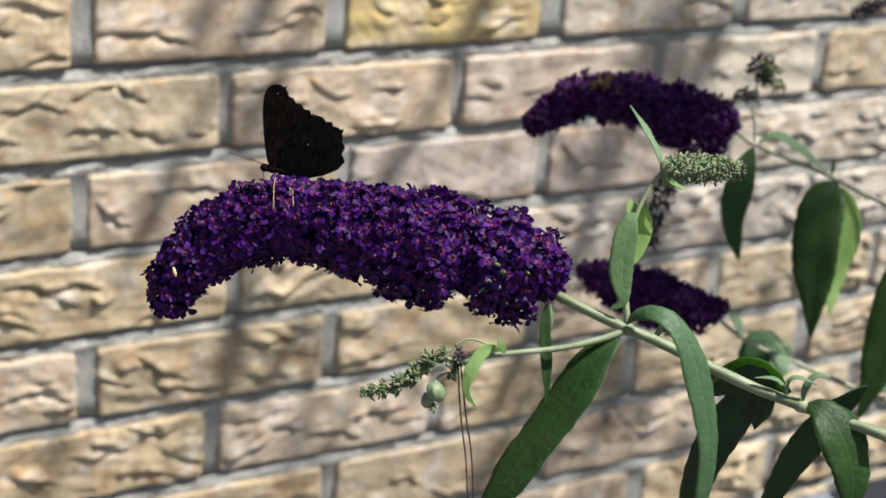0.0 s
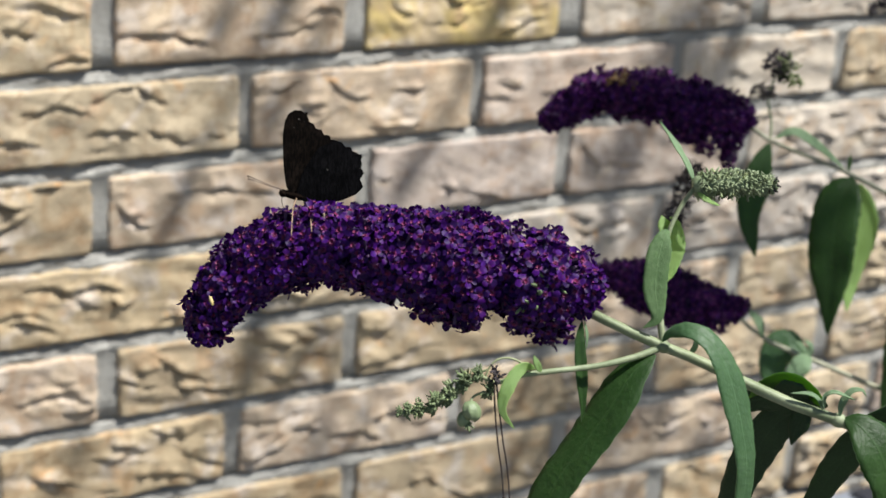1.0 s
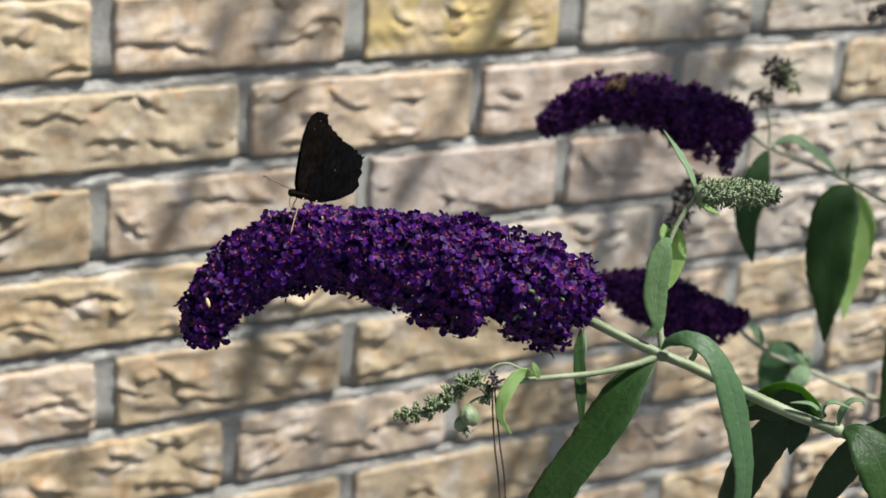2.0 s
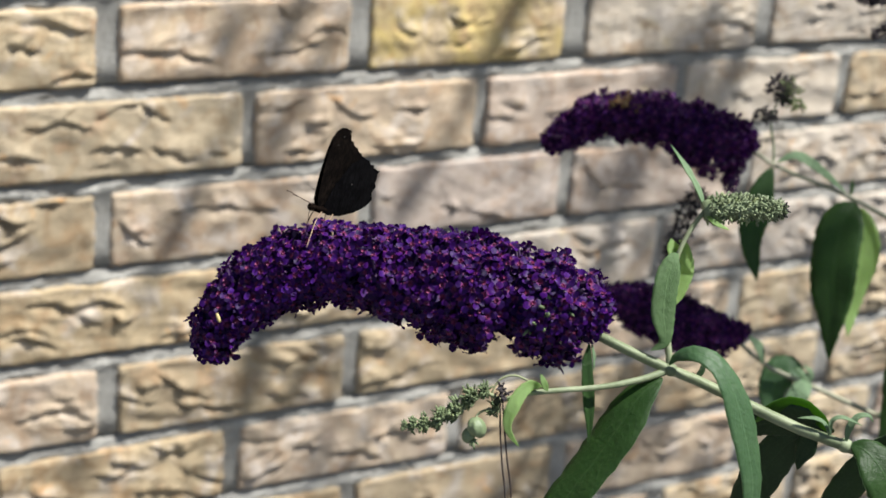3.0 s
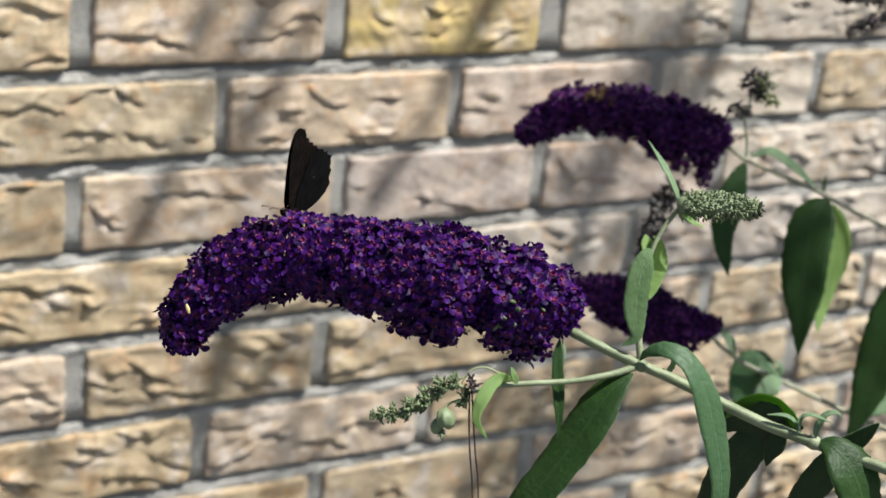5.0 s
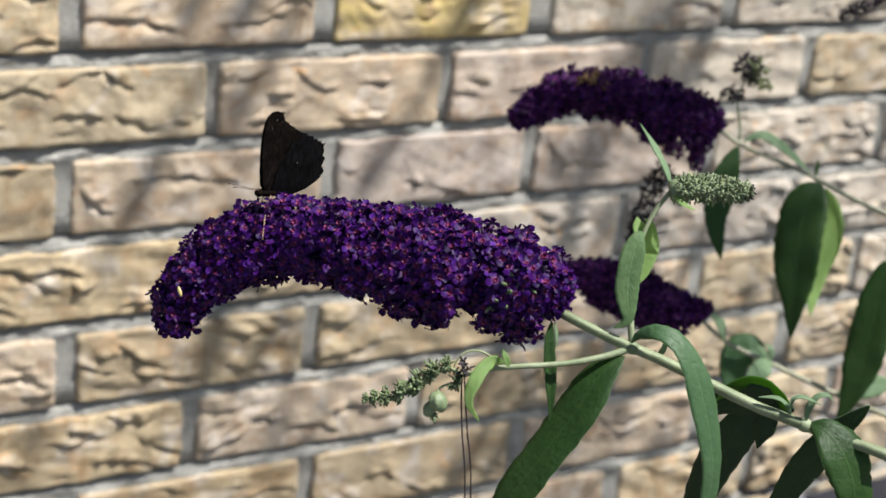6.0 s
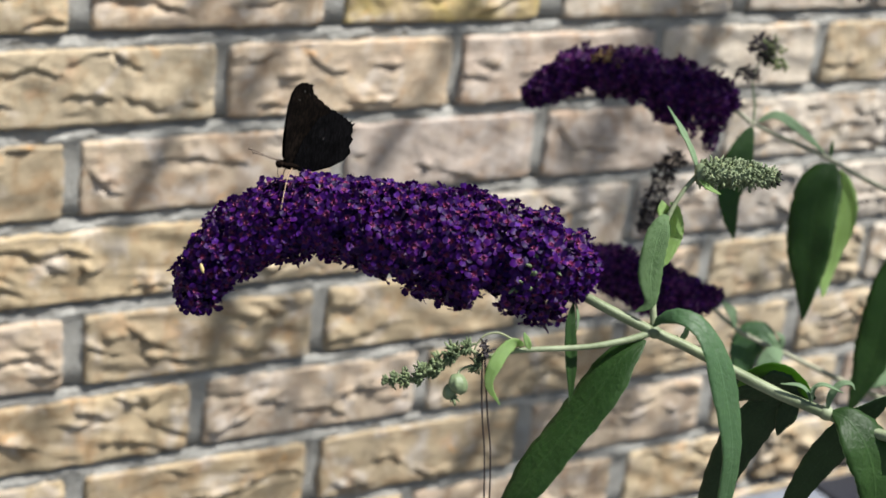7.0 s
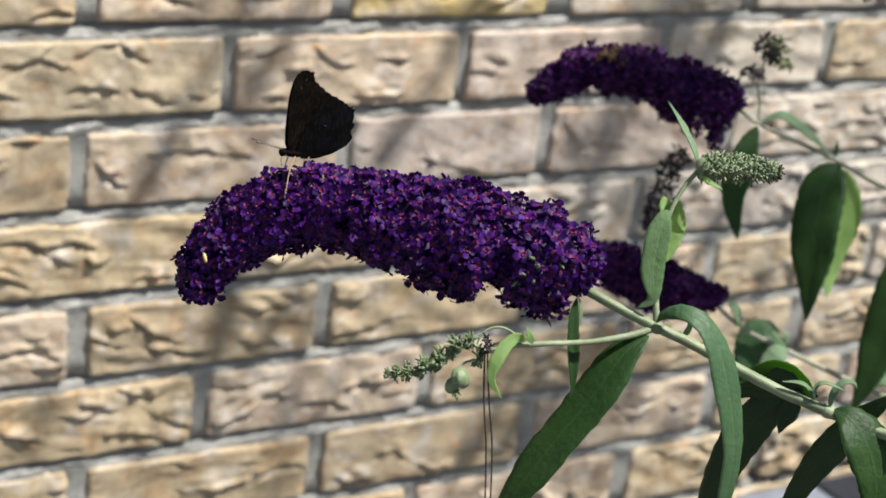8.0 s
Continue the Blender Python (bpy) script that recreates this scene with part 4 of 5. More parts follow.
def make_second_spray():
    br = tagged(new("buddleia_branch"), "slender buddleia branch near the wall with a drooping purple spike", "plant", "buddleia branches")
    stem("stem", br, [(-4.4, -0.7, 0), (5.5, -9.1, 0), (25.6, -19.0, 0), (54.8, -31.0, 0), (86.9, -48.2, 0), (135.1, -71.2, 0), (239.6, -106.8, -172.7), (448.0, -229.1, -297.9)], [1.4, 1.7, 2.0, 3.0, 4.0], STEM_TAN, n=40)
    spine = [(-3.9, 3.6, 0), (-11.2, 3.7, 0), (-25.8, 3.8, 0), (-44.0, 9.4, 0), (-62.2, 17.2, 0), (-80.4, 19.9, 0), (-98.6, 21.8, 0), (-113.3, 14.7, 0), (-126.1, 6.7, 0), (-130.9, 3.9, 0)]
    flower_head(br, "flower_head", spine, (8.8, 16.1, 20.4, 19.0, 16.4, 16.4, 14.0, 12.4, 10.6, 8.8), PETAL_DEEP, 7, "deep purple drooping flower spike", inner=(1.0, 1.1, 1.1, 1.0, 0.85, 1.0, 0.75, 1.0, 1.0, 1.0), lump=0.3)
    fade = floret_mesh(901, BROWN_FLECK, 3.2)
    fade_mesh = mesh_of("faded_floret", fade[0], fade[1], [BROWN_FLECK, PALE_FLECK, TUBE, BROWN_FLECK], fade[2])
    for k, (x, y, z) in enumerate(((-89.4, 29.2, 14), (-85.4, 27.0, 15), (-83.2, 31.7, 13), (-93.0, 26.6, 14), (-79.0, 24.0, 16))):
        fl = place("faded_floret", fade_mesh, br, "faded yellow-brown floret")
        fl.matrix_basis = Matrix.Translation((x / 1000, y / 1000, z / 1000)) @ pose(0, 0, 0, -30 + 17 * (k % 3), 20 - 14 * (k % 4), 50 * k)
    flower_head(br, "flower_cluster", [(-15.3, -5.5, 0), (-15.3, -14.6, 0), (-16.8, -25.6, 0)], (6.6, 7.3, 5.5), PETAL_DEEP, 8, "small hanging purple flower cluster", singles=40, pitch=6.5, lump=0.5)
    stem("shoot", br, [(11.0, -13.1, 0), (11.7, 0.0, 0), (10.2, 16.4, 0), (15.3, 29.2, 0)], [0.9, 0.8, 0.6], STEM, n=12, sides=6)
    bud_cluster(br, "bud_spike", [(-1.8, 19.7, 0), (5.5, 19.7, 0), (13.9, 19.0, 0)], (4.0, 5.2, 3.0), WITHERED, 21, 60, 3.4, "dark spent bud cluster")
    bud_cluster(br, "bud_spike", [(8.0, 34.7, 0), (15.3, 36.5, 0), (21.9, 34.7, 0)], (8.0, 10.0, 6.5), WITHERED, 22, 130, 3.8, "dark spent bud cluster")
    bud_cluster(br, "bud_spike", [(16.1, 41.6, 3), (22.6, 34.3, 3), (27.0, 24.8, 3)], (6.5, 8.0, 4.5), BUD, 24, 100, 3.2, "half-green bud cluster")
    leaf(br, [(10.2, -13.9, 2), (3.7, -29.2, 4), (-4.4, -58.4, 5), (-0.7, -87.6, 3)], 19.0, (0.1, 0.3, 1), 10, LEAF_TOP, LEAF_UNDER, 31, label="narrow dark green hanging leaf")
    leaf(br, [(63.2, -37.2, 3), (54.0, -49.3, 8), (47.5, -76.7, 10), (46.0, -109.5, 8), (44.5, -138.7, 4)], 33.0, (-0.5, 0.15, 1), 12, LEAF_TOP, LEAF_UNDER, 32, blunt=0.65, label="large dark green hanging leaf")
    leaf(br, [(68.6, -40.9, -3), (73.0, -62.1, -5), (63.9, -94.9, -6), (59.5, -124.1, -6)], 22.0, (0.35, 0.0, 1), 10, LEAF_YOUNG_LIT, LEAF_YOUNG_LIT, 33, label="light green hanging leaf lit from behind")
    leaf(br, [(13.1, -11.0, 2), (25.6, -6.6, 3), (40.2, -15.3, 3), (57.7, -31.0, 2)], 7.0, (0.0, 0.5, 1.0), 12, LEAF_PALE, LEAF_UNDER, 34, label="pale leaf lying along the stem")
    leaf(br, [(61.3, -32.9, 0), (62.1, -27.4, 0), (62.8, -21.9, 0)], 3.0, (0.3, 0.2, 1), 10, LEAF_TOP, LEAF_UNDER, 35)
    bud_cluster(br, "withered_spike", [(124.9, 92.3, 0.0), (99.2, 93.6, 0.0), (80.9, 94.2, 0.0), (65.5, 94.8, 0.0)], (6, 6, 5, 3), WITHERED, 23, 300, 3.2, "dark withered flower spike", core=0.4)
    # Dark buds added in place of the grey shadow patch below the spike.
    bud_cluster(br, "withered_spike", [(110.2, 84.9, -0.0), (95.6, 78.9, 0.0), (77.3, 71.5, 0.0)], (4, 5, 3), WITHERED, 25, 160, 3.0, "dark withered flower spike", core=0.4)
    return br


def make_third_spray():
    br = tagged(new("buddleia_branch"), "thin buddleia branch behind the large flower with a short purple spike", "plant", "buddleia branches")
    stem("stem", br, [(-3.7, 0.0, 0), (16.7, -18.6, 0), (44.6, -31.6, 0), (74.3, -45.3, 0), (99.6, -56.5, 0), (148.7, -78.1, 0), (229.5, -129.3, -152.1), (448.3, -231.8, -275.5)], [1.4, 2.1, 2.4, 3.0, 4.0], STEM_TAN, n=40)
    spine = [(3.7, 3.0, 0), (-3.7, 2.4, 0), (-16.7, 1.4, 0), (-31.5, 5.2, 0), (-50.0, 12.9, 0), (-68.5, 20.5, 0), (-81.5, 26.2, 0), (-86.3, 28.1, 0)]
    flower_head(br, "flower_head", spine, (5.2, 10.0, 15.6, 18.6, 17.8, 15.6, 10.4, 7.4), PETAL_DEEP, 12, "short deep purple flower spike", lump=0.2)
    leaf(br, [(6.7, 0.0, 2), (13.0, -7.4, 3), (15.6, -18.6, 2)], 7.0, (0.4, 0.4, 1), 12, LEAF_PALE, LEAF_PALE, 40)
    leaf(br, [(43.9, -30.5, -2), (32.7, -22.0, -4), (25.0, -29.0, -5), (22.5, -40.0, -6), (23.5, -58.0, -7)], 22.0, (0, 0.4, 1), 10, LEAF_MID, LEAF_UNDER, 41, label="dull green leaf behind the stem")
    leaf(br, [(46.5, -31.2, 4), (40.1, -34.2, 9), (34.2, -41.6, 10), (31.2, -53.9, 8)], 14.0, (0.2, 0.4, 1), 10, LEAF_PALE, LEAF_PALE, 42, label="small blue-green leaf")
    leaf(br, [(46.5, -30.5, 3), (40.1, -23.0, 4), (35.7, -20.4, 4)], 4.0, (0, 0.6, 1), 12, LEAF_PALE, LEAF_PALE, 43)
    leaf(br, [(45.3, -31.2, 3), (46.1, -23.8, 4), (41.6, -18.6, 4)], 4.0, (0, 0.6, 1), 12, LEAF_PALE, LEAF_PALE, 44)
    leaf(br, [(116.0, 37.2, 20), (108.5, 3.7, 24), (99.6, -33.5, 24), (86.2, -71.4, 20)], 28.0, (-0.6, -0.1, 0.9), 10, LEAF_TOP, LEAF_UNDER, 45, label="long dark green leaf hanging from above")
    leaf(br, [(126.4, -42.7, 4), (107.8, -47.6, 6), (95.2, -50.2, 6), (92.9, -59.5, 5)], 15.0, (0.2, 0.4, 1), 10, LEAF_PALE, LEAF_UNDER, 47, label="small blue-green leaf")
    bud_cluster(br, "withered_spike", [(-20.4, 98.5, -8), (-31.6, 83.6, -8), (-39.0, 65.0, -8), (-43.9, 45.3, -8)], (7, 9, 8, 5), WITHERED, 46, 420, 3.2, "dark withered flower spike")
    return br


def make_shrub():
    """An unseen shrub, added: woody stems beside the view to carry the sprays, and a leafy limb placed to shade the
    wall.
    """
    base = np.array((1.05, -0.70, 0.0))
    sh = tagged(new("unseen_shrub"), "unseen buddleia shrub added to carry the sprays and shade the wall", "shrub")
    sh.location = base

    def at(*points):
        return [tuple((np.array(p) - base) * 1000) for p in points]

    stem("trunk", sh, at((1.05, -0.70, -0.02), (1.00, -0.66, 0.35), (0.90, -0.62, 0.70), (0.80, -0.56, 0.93)), [24, 20, 15, 10], BARK, "grey-brown woody trunk", 24, 12)
    stem("limb", sh, at((0.90, -0.62, 0.70), (0.78, -0.68, 0.82), (0.62, -0.72, 0.92)), [10, 8, 6], BARK, "", 16, 10)
    stem("limb", sh, at((0.86, -0.60, 0.80), (0.80, -0.57, 0.83), (0.76, -0.54, 0.86)), [9, 7, 5], BARK, "", 12, 10)
    stem("limb", sh, at((0.80, -0.56, 0.93), (0.79, -0.53, 0.96), (0.78, -0.50, 0.98)), [10, 7, 5], BARK, "", 12, 10)
    stem("limb", sh, at((1.00, -0.66, 0.40), (1.22, -0.62, 1.10), (1.30, -0.72, 1.90), (1.18, -0.80, 2.50), (0.92, -0.84, 2.78), (0.55, -0.82, 2.80)), [14, 12, 9, 6, 4, 2], BARK, "arching woody limb out of view, added to hold the shading leaves", 40, 10)
    stem("limb", sh, at((1.30, -0.72, 1.90), (1.20, -0.90, 2.40), (1.00, -1.08, 2.72), (0.74, -1.16, 2.74)), [8, 6, 4, 2], BARK, "arching woody limb out of view, added to hold the shading leaves", 30, 10)
    rng = np.random.default_rng(5)
    along = SUN_TO / -SUN_TO.y
    # Wall spots wanted dark; an unseen leaf is set sunward of each.
    shade = [(0.090, 1.240), (0.131, 1.233), (0.173, 1.212), (0.150, 1.251), (0.143, 1.165), (0.129, 1.146), (0.049, 1.079), (0.271, 1.087), (0.278, 1.102), (0.528, 1.219), (0.515, 1.241), (0.566, 1.184), (0.586, 1.160), (0.620, 1.169), (0.476, 1.079), (0.516, 1.081), (0.491, 1.014), (0.532, 1.004), (0.582, 0.992), (0.120, 0.929), (0.164, 0.917), (0.203, 0.927), (0.190, 0.839), (0.230, 0.843), (0.273, 0.823), (0.486, 0.884), (0.505, 0.831), (0.462, 0.851), (0.543, 0.812), (0.646, 0.954), (-0.039, 0.866), (0.366, 1.242), (0.344, 1.222), (0.746, 0.804), (0.420, 0.802), (0.647, 0.747), (0.738, 0.897), (0.431, 0.892), (0.519, 0.863), (0.553, 0.842), (0.437, 0.768), (0.470, 0.781), (0.593, 0.810), (0.391, 0.764), (0.553, 1.176), (0.567, 1.195), (0.584, 1.169), (0.613, 1.164), (0.555, 1.206)]
    shaded_spots = [(x, 0.0, z, 0.74 + rng.uniform(-0.1, 0.12)) for x, z in shade]
    # Spots on the rear flower heads, shaded by added leaves likewise.
    shaded_spots += [(0.135 + 0.021 * i, -0.40 - 0.008 * i, 1.235 + 0.022 * j + 0.012 * (i % 2), 0.68 + rng.uniform(-0.06, 0.06)) for i in range(6) for j in range(3)]
    shaded_spots += [(0.16 + 0.024 * i, -0.43 - 0.008 * i, 1.12 + 0.03 * j, 0.68 + rng.uniform(-0.06, 0.06)) for i in range(5) for j in range(2)]
    for k, (x, y, z, far) in enumerate(shaded_spots):
        mid = np.array((x, y, z)) + np.array(along) * far
        way = unit(np.array((rng.normal(-0.2, 0.5), rng.normal(0, 0.4), -0.75)))
        size = rng.uniform(0.032, 0.052)
        top, low = mid - way * size, mid + way * size
        tw = np.array((top[0] + rng.uniform(0.0, 0.05), -0.82 if y == 0 else -1.12, 2.79))
        stem("twig", sh, at(tw, (tw + top) / 2 + (0.015, 0, 0), top), [1.6, 1.2, 0.8], STEM_DARK, "", 8, 6, k)
        leaf(sh, at(top, mid + (0.004, -0.006, 0.008), low), rng.uniform(16, 27), (0.35 + rng.normal(0, 0.3), -0.35, 0.8), 10, LEAF_TOP, LEAF_UNDER, 60 + k)
    return sh


def make_box():
    """A plastic garden storage box with a pale lid, standing on the paving by the wall."""
    box = tagged(new("storage_box"), "dark plastic storage box with a pale grey lid", "box")
    box.matrix_basis = pose(0.975, -0.245, 0, 0, 0, 0)
    for name, dims, z, mat, label in (("body", (0.53, 0.34, 0.655), 0.3275, NAVY, "dark navy plastic body"), ("lid", (0.57, 0.37, 0.035), 0.672, PALE_PLASTIC, "pale blue-grey plastic lid")):
        bm = bmesh.new()
        bmesh.ops.create_cube(bm, size=1, matrix=Matrix.Translation((0, 0, z)) @ Matrix.Diagonal((*dims, 1)))
        bmesh.ops.bevel(bm, geom=list(bm.edges), offset=0.012, segments=3, affect="EDGES", profile=0.5)
        part(name, bm, mat, box, label)
    bm = bmesh.new()
    bmesh.ops.create_cube(bm, size=1, matrix=Matrix.Translation((0.0425, 0.0, 0.690)) @ Matrix.Diagonal((0.445, 0.342, 0.010, 1)))
    bmesh.ops.bevel(bm, geom=list(bm.edges), offset=0.004, segments=2, affect="EDGES", profile=0.5)
    part("lid_panel", bm, NAVY, box, "dark navy panel in the lid")


shrub = make_shrub()
make_box()
main_spray, main_head, main_shoot, side_shoot = make_main_spray()
second_spray = make_second_spray()
third_spray = make_third_spray()


# ---- butterfly: x runs back from the head, y up, z to its left; millimetres ----
def wing(parent, name, outline, z, bulge, mat, tilt, label=""):
    """A thin scalloped wing plate, gently bowed."""
    bm = bmesh.new()
    ring = [bm.verts.new((x / 1000, y / 1000, 0)) for x, y in outline]
    bmesh.ops.triangle_fill(bm, edges=[bm.edges.new((ring[i], ring[(i + 1) % len(ring)])) for i in range(len(ring))], use_beauty=True)
    bmesh.ops.subdivide_edges(bm, edges=[e for e in bm.edges if not e.is_boundary], cuts=2, use_grid_fill=True)
    for v in bm.verts:
        v.co.z += bulge * math.sin(v.co.x * 90) * math.sin(v.co.y * 80) + math.tan(radians(tilt)) * v.co.y
    bmesh.ops.recalc_face_normals(bm, faces=bm.faces)
    made = bmesh.ops.extrude_face_region(bm, geom=list(bm.faces))["geom"]
    bmesh.ops.translate(bm, vec=(0, 0, -0.00012), verts=[g for g in made if isinstance(g, bmesh.types.BMVert)])
    bmesh.ops.recalc_face_normals(bm, faces=bm.faces)
    bmesh.ops.translate(bm, vec=(0, 0, z / 1000), verts=bm.verts)
    ob = part(name, bm, mat, parent, label)
    for p in ob.data.polygons:
        p.use_smooth = False
    return ob


def scallop(points, depth):
    """Adds a small tooth between the points of a wing's outer margin."""
    out = []
    for (x0, y0), (x1, y1) in zip(points, points[1:]):
        out += [(x0, y0), ((x0 + x1) / 2 - depth * (y0 - y1) * 0.25, (y0 + y1) / 2 - depth * (x1 - x0) * 0.25)]
    return out + [points[-1]]


def make_butterfly():
    fly = tagged(new("butterfly"), "black butterfly with closed scalloped wings feeding on the purple flower", "butterfly")
    near_legs = []
    fore = [(2.4, -0.6), (0.8, 2.6), (0.0, 9.0), (-0.4, 16.0), (-0.5, 24.0), (0.3, 29.8), (1.8, 33.1), (4.2, 34.6)]
    fore += scallop([(7.2, 34.4), (9.8, 33.7), (9.9, 31.3), (12.2, 28.6), (15.4, 26.0), (18.8, 23.4), (20.6, 20.8)], 1.0) + [(18.0, 12.0), (10.0, 3.0)]
    hind = [(5.0, 0.0), (8.0, 10.0), (14.0, 19.0), (20.0, 21.6)] + scallop([(24.0, 20.2), (27.6, 18.2), (30.0, 15.8), (32.6, 15.2), (32.0, 11.6), (32.8, 7.8), (32.6, 1.8)], 1.0) + [(29.8, -1.4), (23.5, -4.0), (15.5, -5.2), (8.0, -4.2)]
    for sgn in (1, -1):
        fw = wing(fly, "forewing", fore, 1.25 * sgn, 0.0003 * sgn, FOREWING, -1.5 * sgn, "dark brown-black underside of a forewing")
        for x, y, r in ((6.0, 31.0, 0.22), (8.4, 29.6, 0.2), (8.0, 27.0, 0.18), (4.0, 27.5, 0.16)):
            bm = bmesh.new()
            bmesh.ops.create_icosphere(bm, subdivisions=1, radius=r / 1000, matrix=Matrix.Translation((x / 1000, y / 1000, (1.32 - 0.0262 * y) * sgn / 1000)) @ Matrix.Diagonal((1, 1.4, 0.5, 1)))
            part("speck", bm, SPECK, fw, "tiny whitish wing speck")
        hw = wing(fly, "hindwing", hind, 1.60 * sgn, 0.0005 * sgn, HINDWING, -1.7 * sgn, "black underside of a hindwing")
        bm = bmesh.new()
        bmesh.ops.create_icosphere(bm, subdivisions=1, radius=0.00024, matrix=Matrix.Translation((0.0176, 0.0096, 1.75 * sgn / 1000)) @ Matrix.Diagonal((1, 1, 0.4, 1)))
        part("speck", bm, SPECK, hw, "tiny whitish wing speck")
    v, f = tube([(0.6, -0.6, 0), (3.0, -1.2, 0), (7.0, -2.0, 0), (11.0, -3.0, 0), (16.0, -3.6, 0), (20.5, -3.4, 0)], [1.4, 1.9, 1.7, 1.3, 1.1, 0.5], 24, 10, 0.03)
    place("body", mesh_of("body", v, f, [FUR]), fly, "furry dark brown body")
    bm = bmesh.new()
    bmesh.ops.create_icosphere(bm, subdivisions=2, radius=0.0018, matrix=Matrix.Translation((-0.0004, -0.0006, 0)))
    head = part("head", bm, FUR, fly)
    stem("palp", head, [(-0.4, -0.8, 0.4), (-1.4, -0.6, 0.5), (-2.4, -0.2, 0.4)], [0.5, 0.45, 0.2], FUR, n=6, sides=6)
    for sgn in (1, -1):
        bm = bmesh.new()
        bmesh.ops.create_icosphere(bm, subdivisions=2, radius=0.0008, matrix=Matrix.Translation((-0.0004, -0.0002, 0.0011 * sgn)))
        part("eye", bm, FUR, head)
        stem("antenna", fly, [(0, 0.6, 0.4 * sgn), (-6, 2.9, 0.9 * sgn), (-13.0, 6.0, 1.6 * sgn), (-15.0, 6.6, 1.9 * sgn)], [0.15, 0.14, 0.15, 0.33], ANTENNA, "thin antenna with a dark club", n=18, sides=6)
        # the near legs are stretched towards the camera to show over the florets
        legs = (((5, -2.5, 1.4), (4.6, -3.0, 11), (5.0, -5.0, 20), (5.4, -9.6, 27)), ((12, -4, 1.4), (11.8, -4.6, 8), (12.2, -6.6, 16), (13.0, -10, 22))) if sgn > 0 else (((4.5, -2.4, -0.9), (4.9, -3.4, -2.5), (4.6, -6.5, -3.5), (4.2, -11, -4)), ((11, -3.4, -0.9), (12, -4.2, -2.5), (13, -7, -3.5), (14, -10, -4)))
        for joints in legs:
            hip = np.array(joints[0])
            leg = stem("leg", fly, [tuple(np.array(j) - hip) for j in joints], [0.27, 0.25, 0.24, 0.2], LEG, "thin pale leg", n=12, sides=5)
            leg.location = hip / 1000
            if sgn > 0:
                near_legs.append((leg, Vector(hip / 1000)))
    stem("proboscis", fly, [(-0.6, -1.2, 0), (-1.0, -4.0, 0.2), (-0.2, -7.0, 0.4)], [0.14, 0.1], FUR, n=8, sides=5)
    return fly, near_legs


butterfly, camera_facing_legs = make_butterfly()


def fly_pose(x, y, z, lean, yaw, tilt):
    return Matrix.Translation((x, y, z + 0.0007)) @ VIEW_TILT @ pose(0, 0, 0, 0, 0, lean) @ pose(0, 0, 0, tilt) @ pose(0, 0, 0, 0, yaw)


# ---- movement: the sprays sway, the butterfly turns on its flower ----
MAIN_ROWS = [
    (0, -0.0332, -0.7543, 1.2771, -1.55),
    (0.5, -0.0353, -0.7551, 1.2721, -0.7),
    (1, -0.0307, -0.7581, 1.2715, -0.83),
    (1.2, -0.0307, -0.7572, 1.2735, -1.35),
    (2.3, -0.0319, -0.7572, 1.2718, -0.79),
    (2.5, -0.0311, -0.7588, 1.2692, -0.14),
    (3, -0.03, -0.7583, 1.2719, -0.87),
    (3.5, -0.0303, -0.7595, 1.2686, 0),
    (4, -0.0264, -0.7613, 1.2699, -0.53),
    (4.5, -0.0298, -0.7588, 1.271, -0.42),
    (6, -0.028, -0.7595, 1.2719, -0.46),
    (6.5, -0.0255, -0.7621, 1.2692, -0.45),
    (7, -0.0245, -0.7615, 1.2722, -1.13),
    (7.5, -0.0295, -0.7596, 1.2695, -0.31),
    (8, -0.025, -0.7608, 1.2731, -1.44),
]
SECOND_ROWS = [
    (0, 0.2726, -0.4525, 1.2546, 0.18),
    (0.5, 0.2704, -0.4507, 1.2555, 0.14),
    (1, 0.2697, -0.4498, 1.2569, 0.05),
    (2.5, 0.2688, -0.448, 1.2599, -0.32),
    (3, 0.2687, -0.4493, 1.2566, 0.15),
    (3.5, 0.2685, -0.4483, 1.2587, 0),
    (4, 0.2697, -0.4485, 1.2599, 0.08),
    (4.5, 0.2683, -0.4486, 1.2577, 0.2),
    (6, 0.271, -0.4502, 1.2576, 0.32),
    (6.5, 0.2708, -0.4501, 1.2578, 0.22),
    (7, 0.2724, -0.4498, 1.2608, 0.11),
    (7.5, 0.2704, -0.4504, 1.2564, 0.33),
    (8, 0.2713, -0.4495, 1.2599, 0.22),
]
THIRD_ROWS = [
    (0, 0.2611, -0.4704, 1.1332, 0.18),
    (0.5, 0.2601, -0.4702, 1.1325, 0.12),
    (1, 0.2604, -0.4697, 1.134, 0.22),
    (2.5, 0.2595, -0.4695, 1.1333, -0.15),
    (3, 0.259, -0.4694, 1.1326, -0.15),
    (3.5, 0.2594, -0.4692, 1.1338, 0),
    (4, 0.2596, -0.4697, 1.1328, -0.14),
    (4.5, 0.2599, -0.4694, 1.134, -0.45),
    (6, 0.261, -0.47, 1.1343, -0.18),
    (6.5, 0.261, -0.4709, 1.1321, 0),
    (7, 0.2611, -0.4704, 1.1333, -0.16),
    (7.5, 0.2607, -0.4705, 1.1326, -0.22),
    (8, 0.2609, -0.4703, 1.1334, 0.19),
]
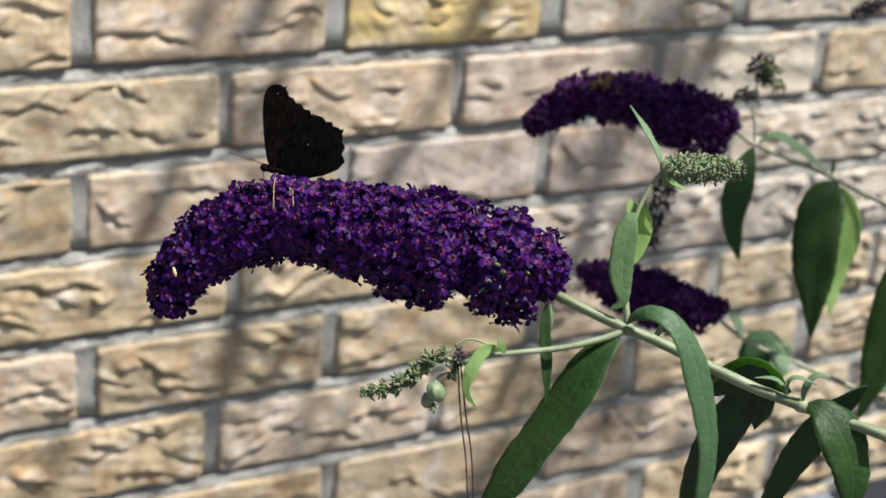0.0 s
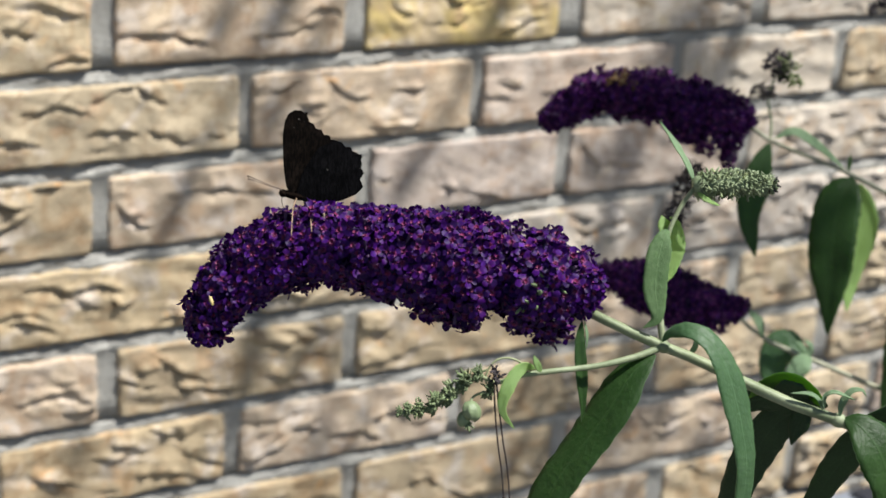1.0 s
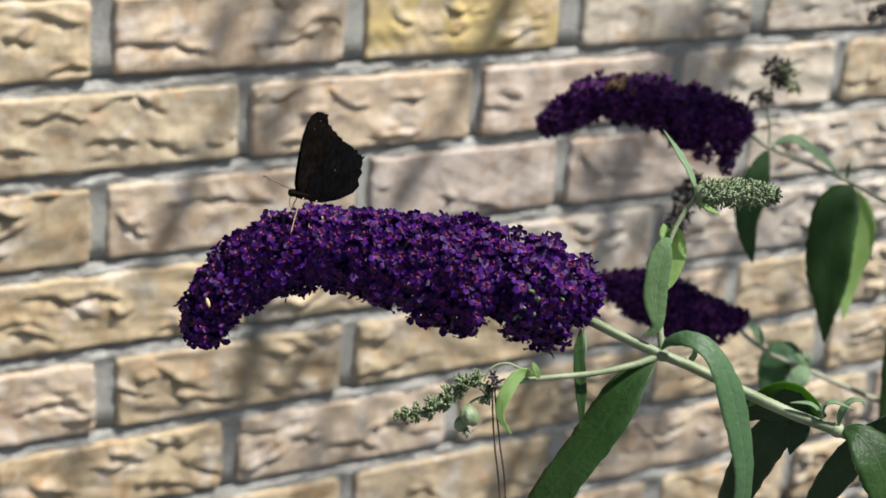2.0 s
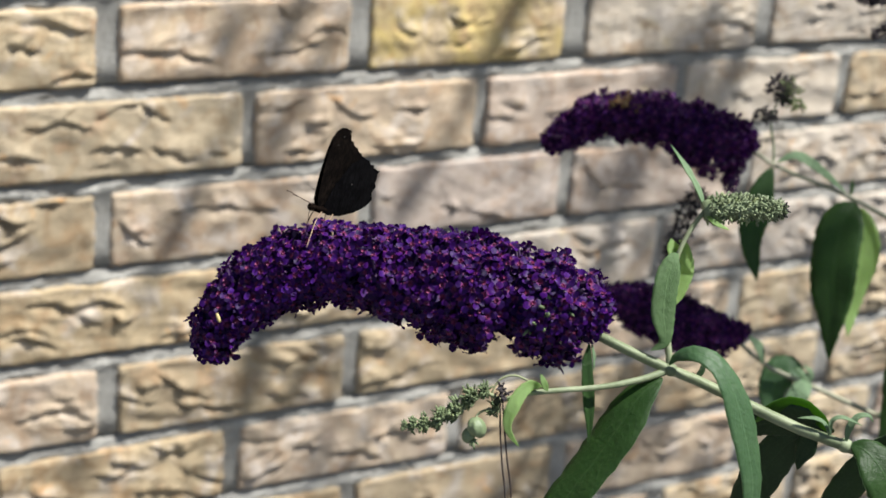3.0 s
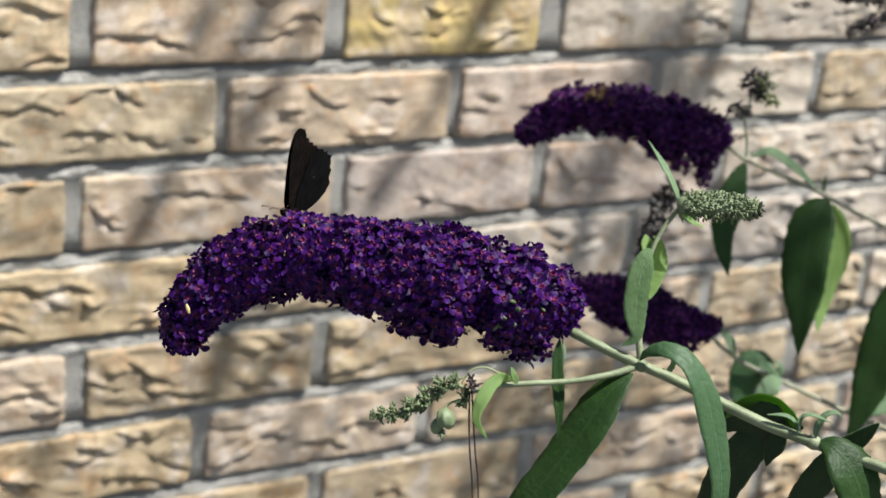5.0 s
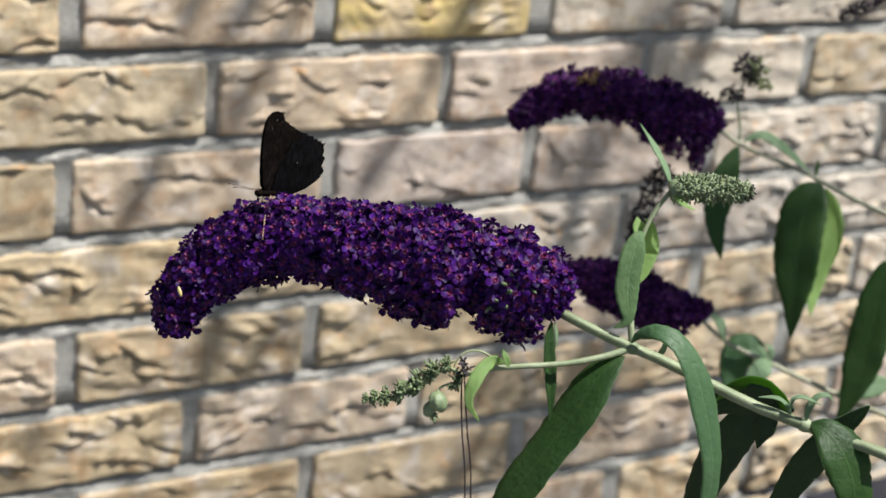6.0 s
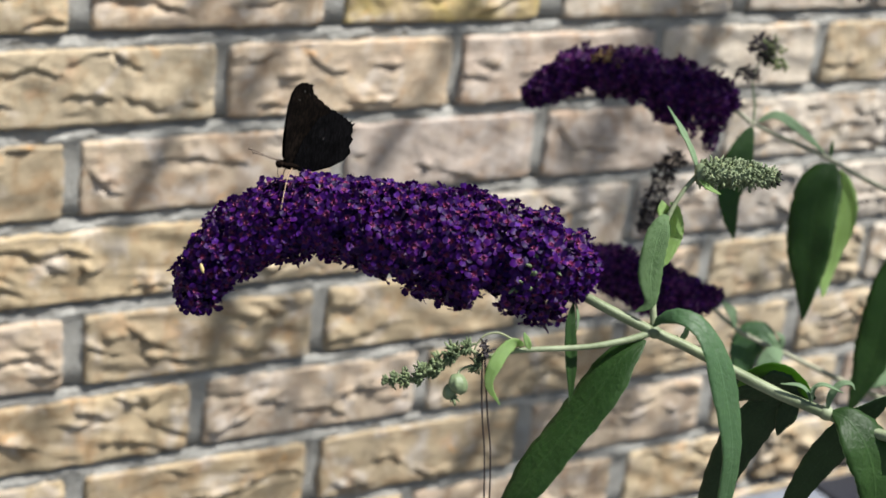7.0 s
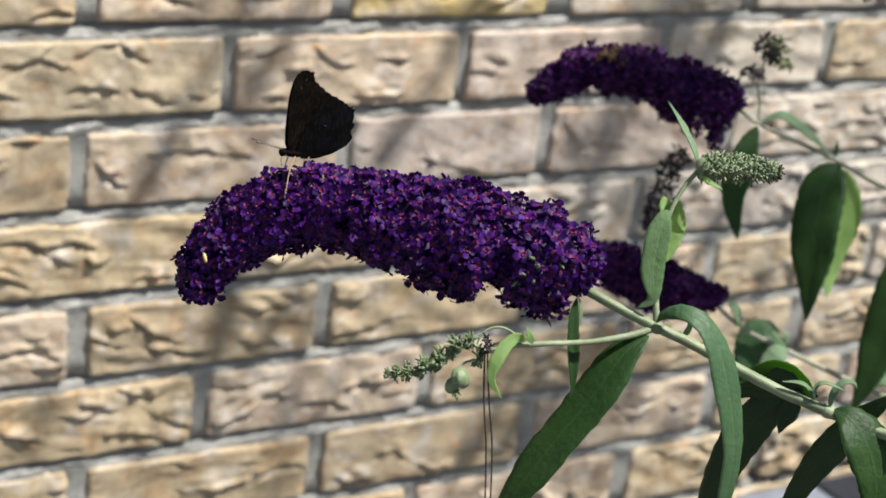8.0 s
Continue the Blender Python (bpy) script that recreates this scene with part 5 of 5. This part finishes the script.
HEAD_ROWS = [
    (0, -28.7, 11.91, -0.54),
    (0.5, -28.57, 12, -0.25),
    (1, -27.72, 12.06, 0.2),
    (1.2, -28.09, 12.17, 0.13),
    (2.3, -28.45, 12.12, -0.16),
    (2.5, -27.64, 11.64, -0.04),
    (3, -27.88, 11.81, -0.06),
    (3.5, -27.42, 11.62, 0),
    (4, -27.12, 11.81, 0.29),
    (4.5, -27.49, 11.64, -0.15),
    (6, -28.07, 11.83, 0),
    (6.5, -27.89, 11.87, 0.12),
    (7, -27.21, 11.72, 0.23),
    (7.5, -28.42, 11.9, -0.24),
    (8, -27.39, 12.19, 0.54),
]
SIDE_ROWS = [
    (0, 3.17),
    (0.5, 2.56),
    (1, 2.77),
    (1.2, 3.04),
    (2.3, 0.92),
    (2.5, 0.02),
    (3, 1.33),
    (3.5, 0),
    (4, 0.37),
    (4.5, 0.41),
    (6, 0.79),
    (6.5, 0.73),
    (7, 1.35),
    (7.5, 0.11),
    (8, 1.73),
]
SHOOT_ROWS = [
    (0, 1.3),
    (0.5, 0.67),
    (1, 1.71),
    (2.5, 0.84),
    (3, 1.29),
    (3.5, 0),
    (4, -0.86),
    (4.5, 0.04),
    (6, 0.23),
    (6.5, 0.53),
    (7, -0.09),
    (7.5, 1.24),
    (8, 1.39),
]
FLY_ROWS = [
    (0, -0.1555, -0.6595, 1.3303, -1.2, 2.9, 19.8),
    (0.5, -0.1579, -0.6601, 1.3253, -8.9, 14.7, 22.8),
    (1, -0.1590, -0.6611, 1.3213, -3, 10.9, 19.7),
    (1.2, -0.1574, -0.6600, 1.3263, -6.6, 18, 20.2),
    (2.3, -0.1553, -0.6620, 1.3243, -14.2, 45.7, 20.4),
    (2.5, -0.1545, -0.6648, 1.3188, -10.6, 42.1, 20.6),
    (3, -0.1509, -0.6646, 1.3245, -19, 52.2, 20.2),
    (3.5, -0.1512, -0.6672, 1.3178, -14.7, 54.3, 19.5),
    (4, -0.1489, -0.6692, 1.3163, -5.6, 58.8, 30.6),
    (4.5, -0.1524, -0.6669, 1.3168, -7.2, 62.1, 27.4),
    (4.7, -0.1506, -0.6674, 1.3182, -9.8, 68.1, 24.8),
    (5.8, -0.1555, -0.6647, 1.3173, -2.7, 47.3, 28.9),
    (6, -0.1558, -0.6642, 1.3183, -6.5, 45.3, 27.8),
    (6.5, -0.1525, -0.6666, 1.3173, -7.2, 43.3, 23),
    (7, -0.1517, -0.6651, 1.3221, -10.2, 38.8, 24.9),
    (7.5, -0.1563, -0.6650, 1.3156, -9.5, 47.2, 24),
    (8, -0.1525, -0.6637, 1.3243, -8.7, 40.8, 26),
]


def motions():
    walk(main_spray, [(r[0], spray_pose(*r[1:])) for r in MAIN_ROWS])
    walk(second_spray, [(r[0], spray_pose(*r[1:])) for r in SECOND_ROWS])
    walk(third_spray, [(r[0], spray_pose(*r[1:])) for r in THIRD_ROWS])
    walk(main_head, [(r[0], local_pose(*r[1:])) for r in HEAD_ROWS])
    walk(side_shoot, [(t, local_pose(0, 0, a)) for t, a in SIDE_ROWS])
    walk(main_shoot, [(t, local_pose(0, 0, a)) for t, a in SHOOT_ROWS])
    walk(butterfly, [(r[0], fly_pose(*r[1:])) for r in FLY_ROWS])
    # the body's yaw is undone on the near legs so they keep facing the camera
    for leg, hip in camera_facing_legs:
        walk(leg, [(r[0], Matrix.Translation(hip) @ pose(0, 0, 0, 0, -r[5])) for r in FLY_ROWS])


motions()
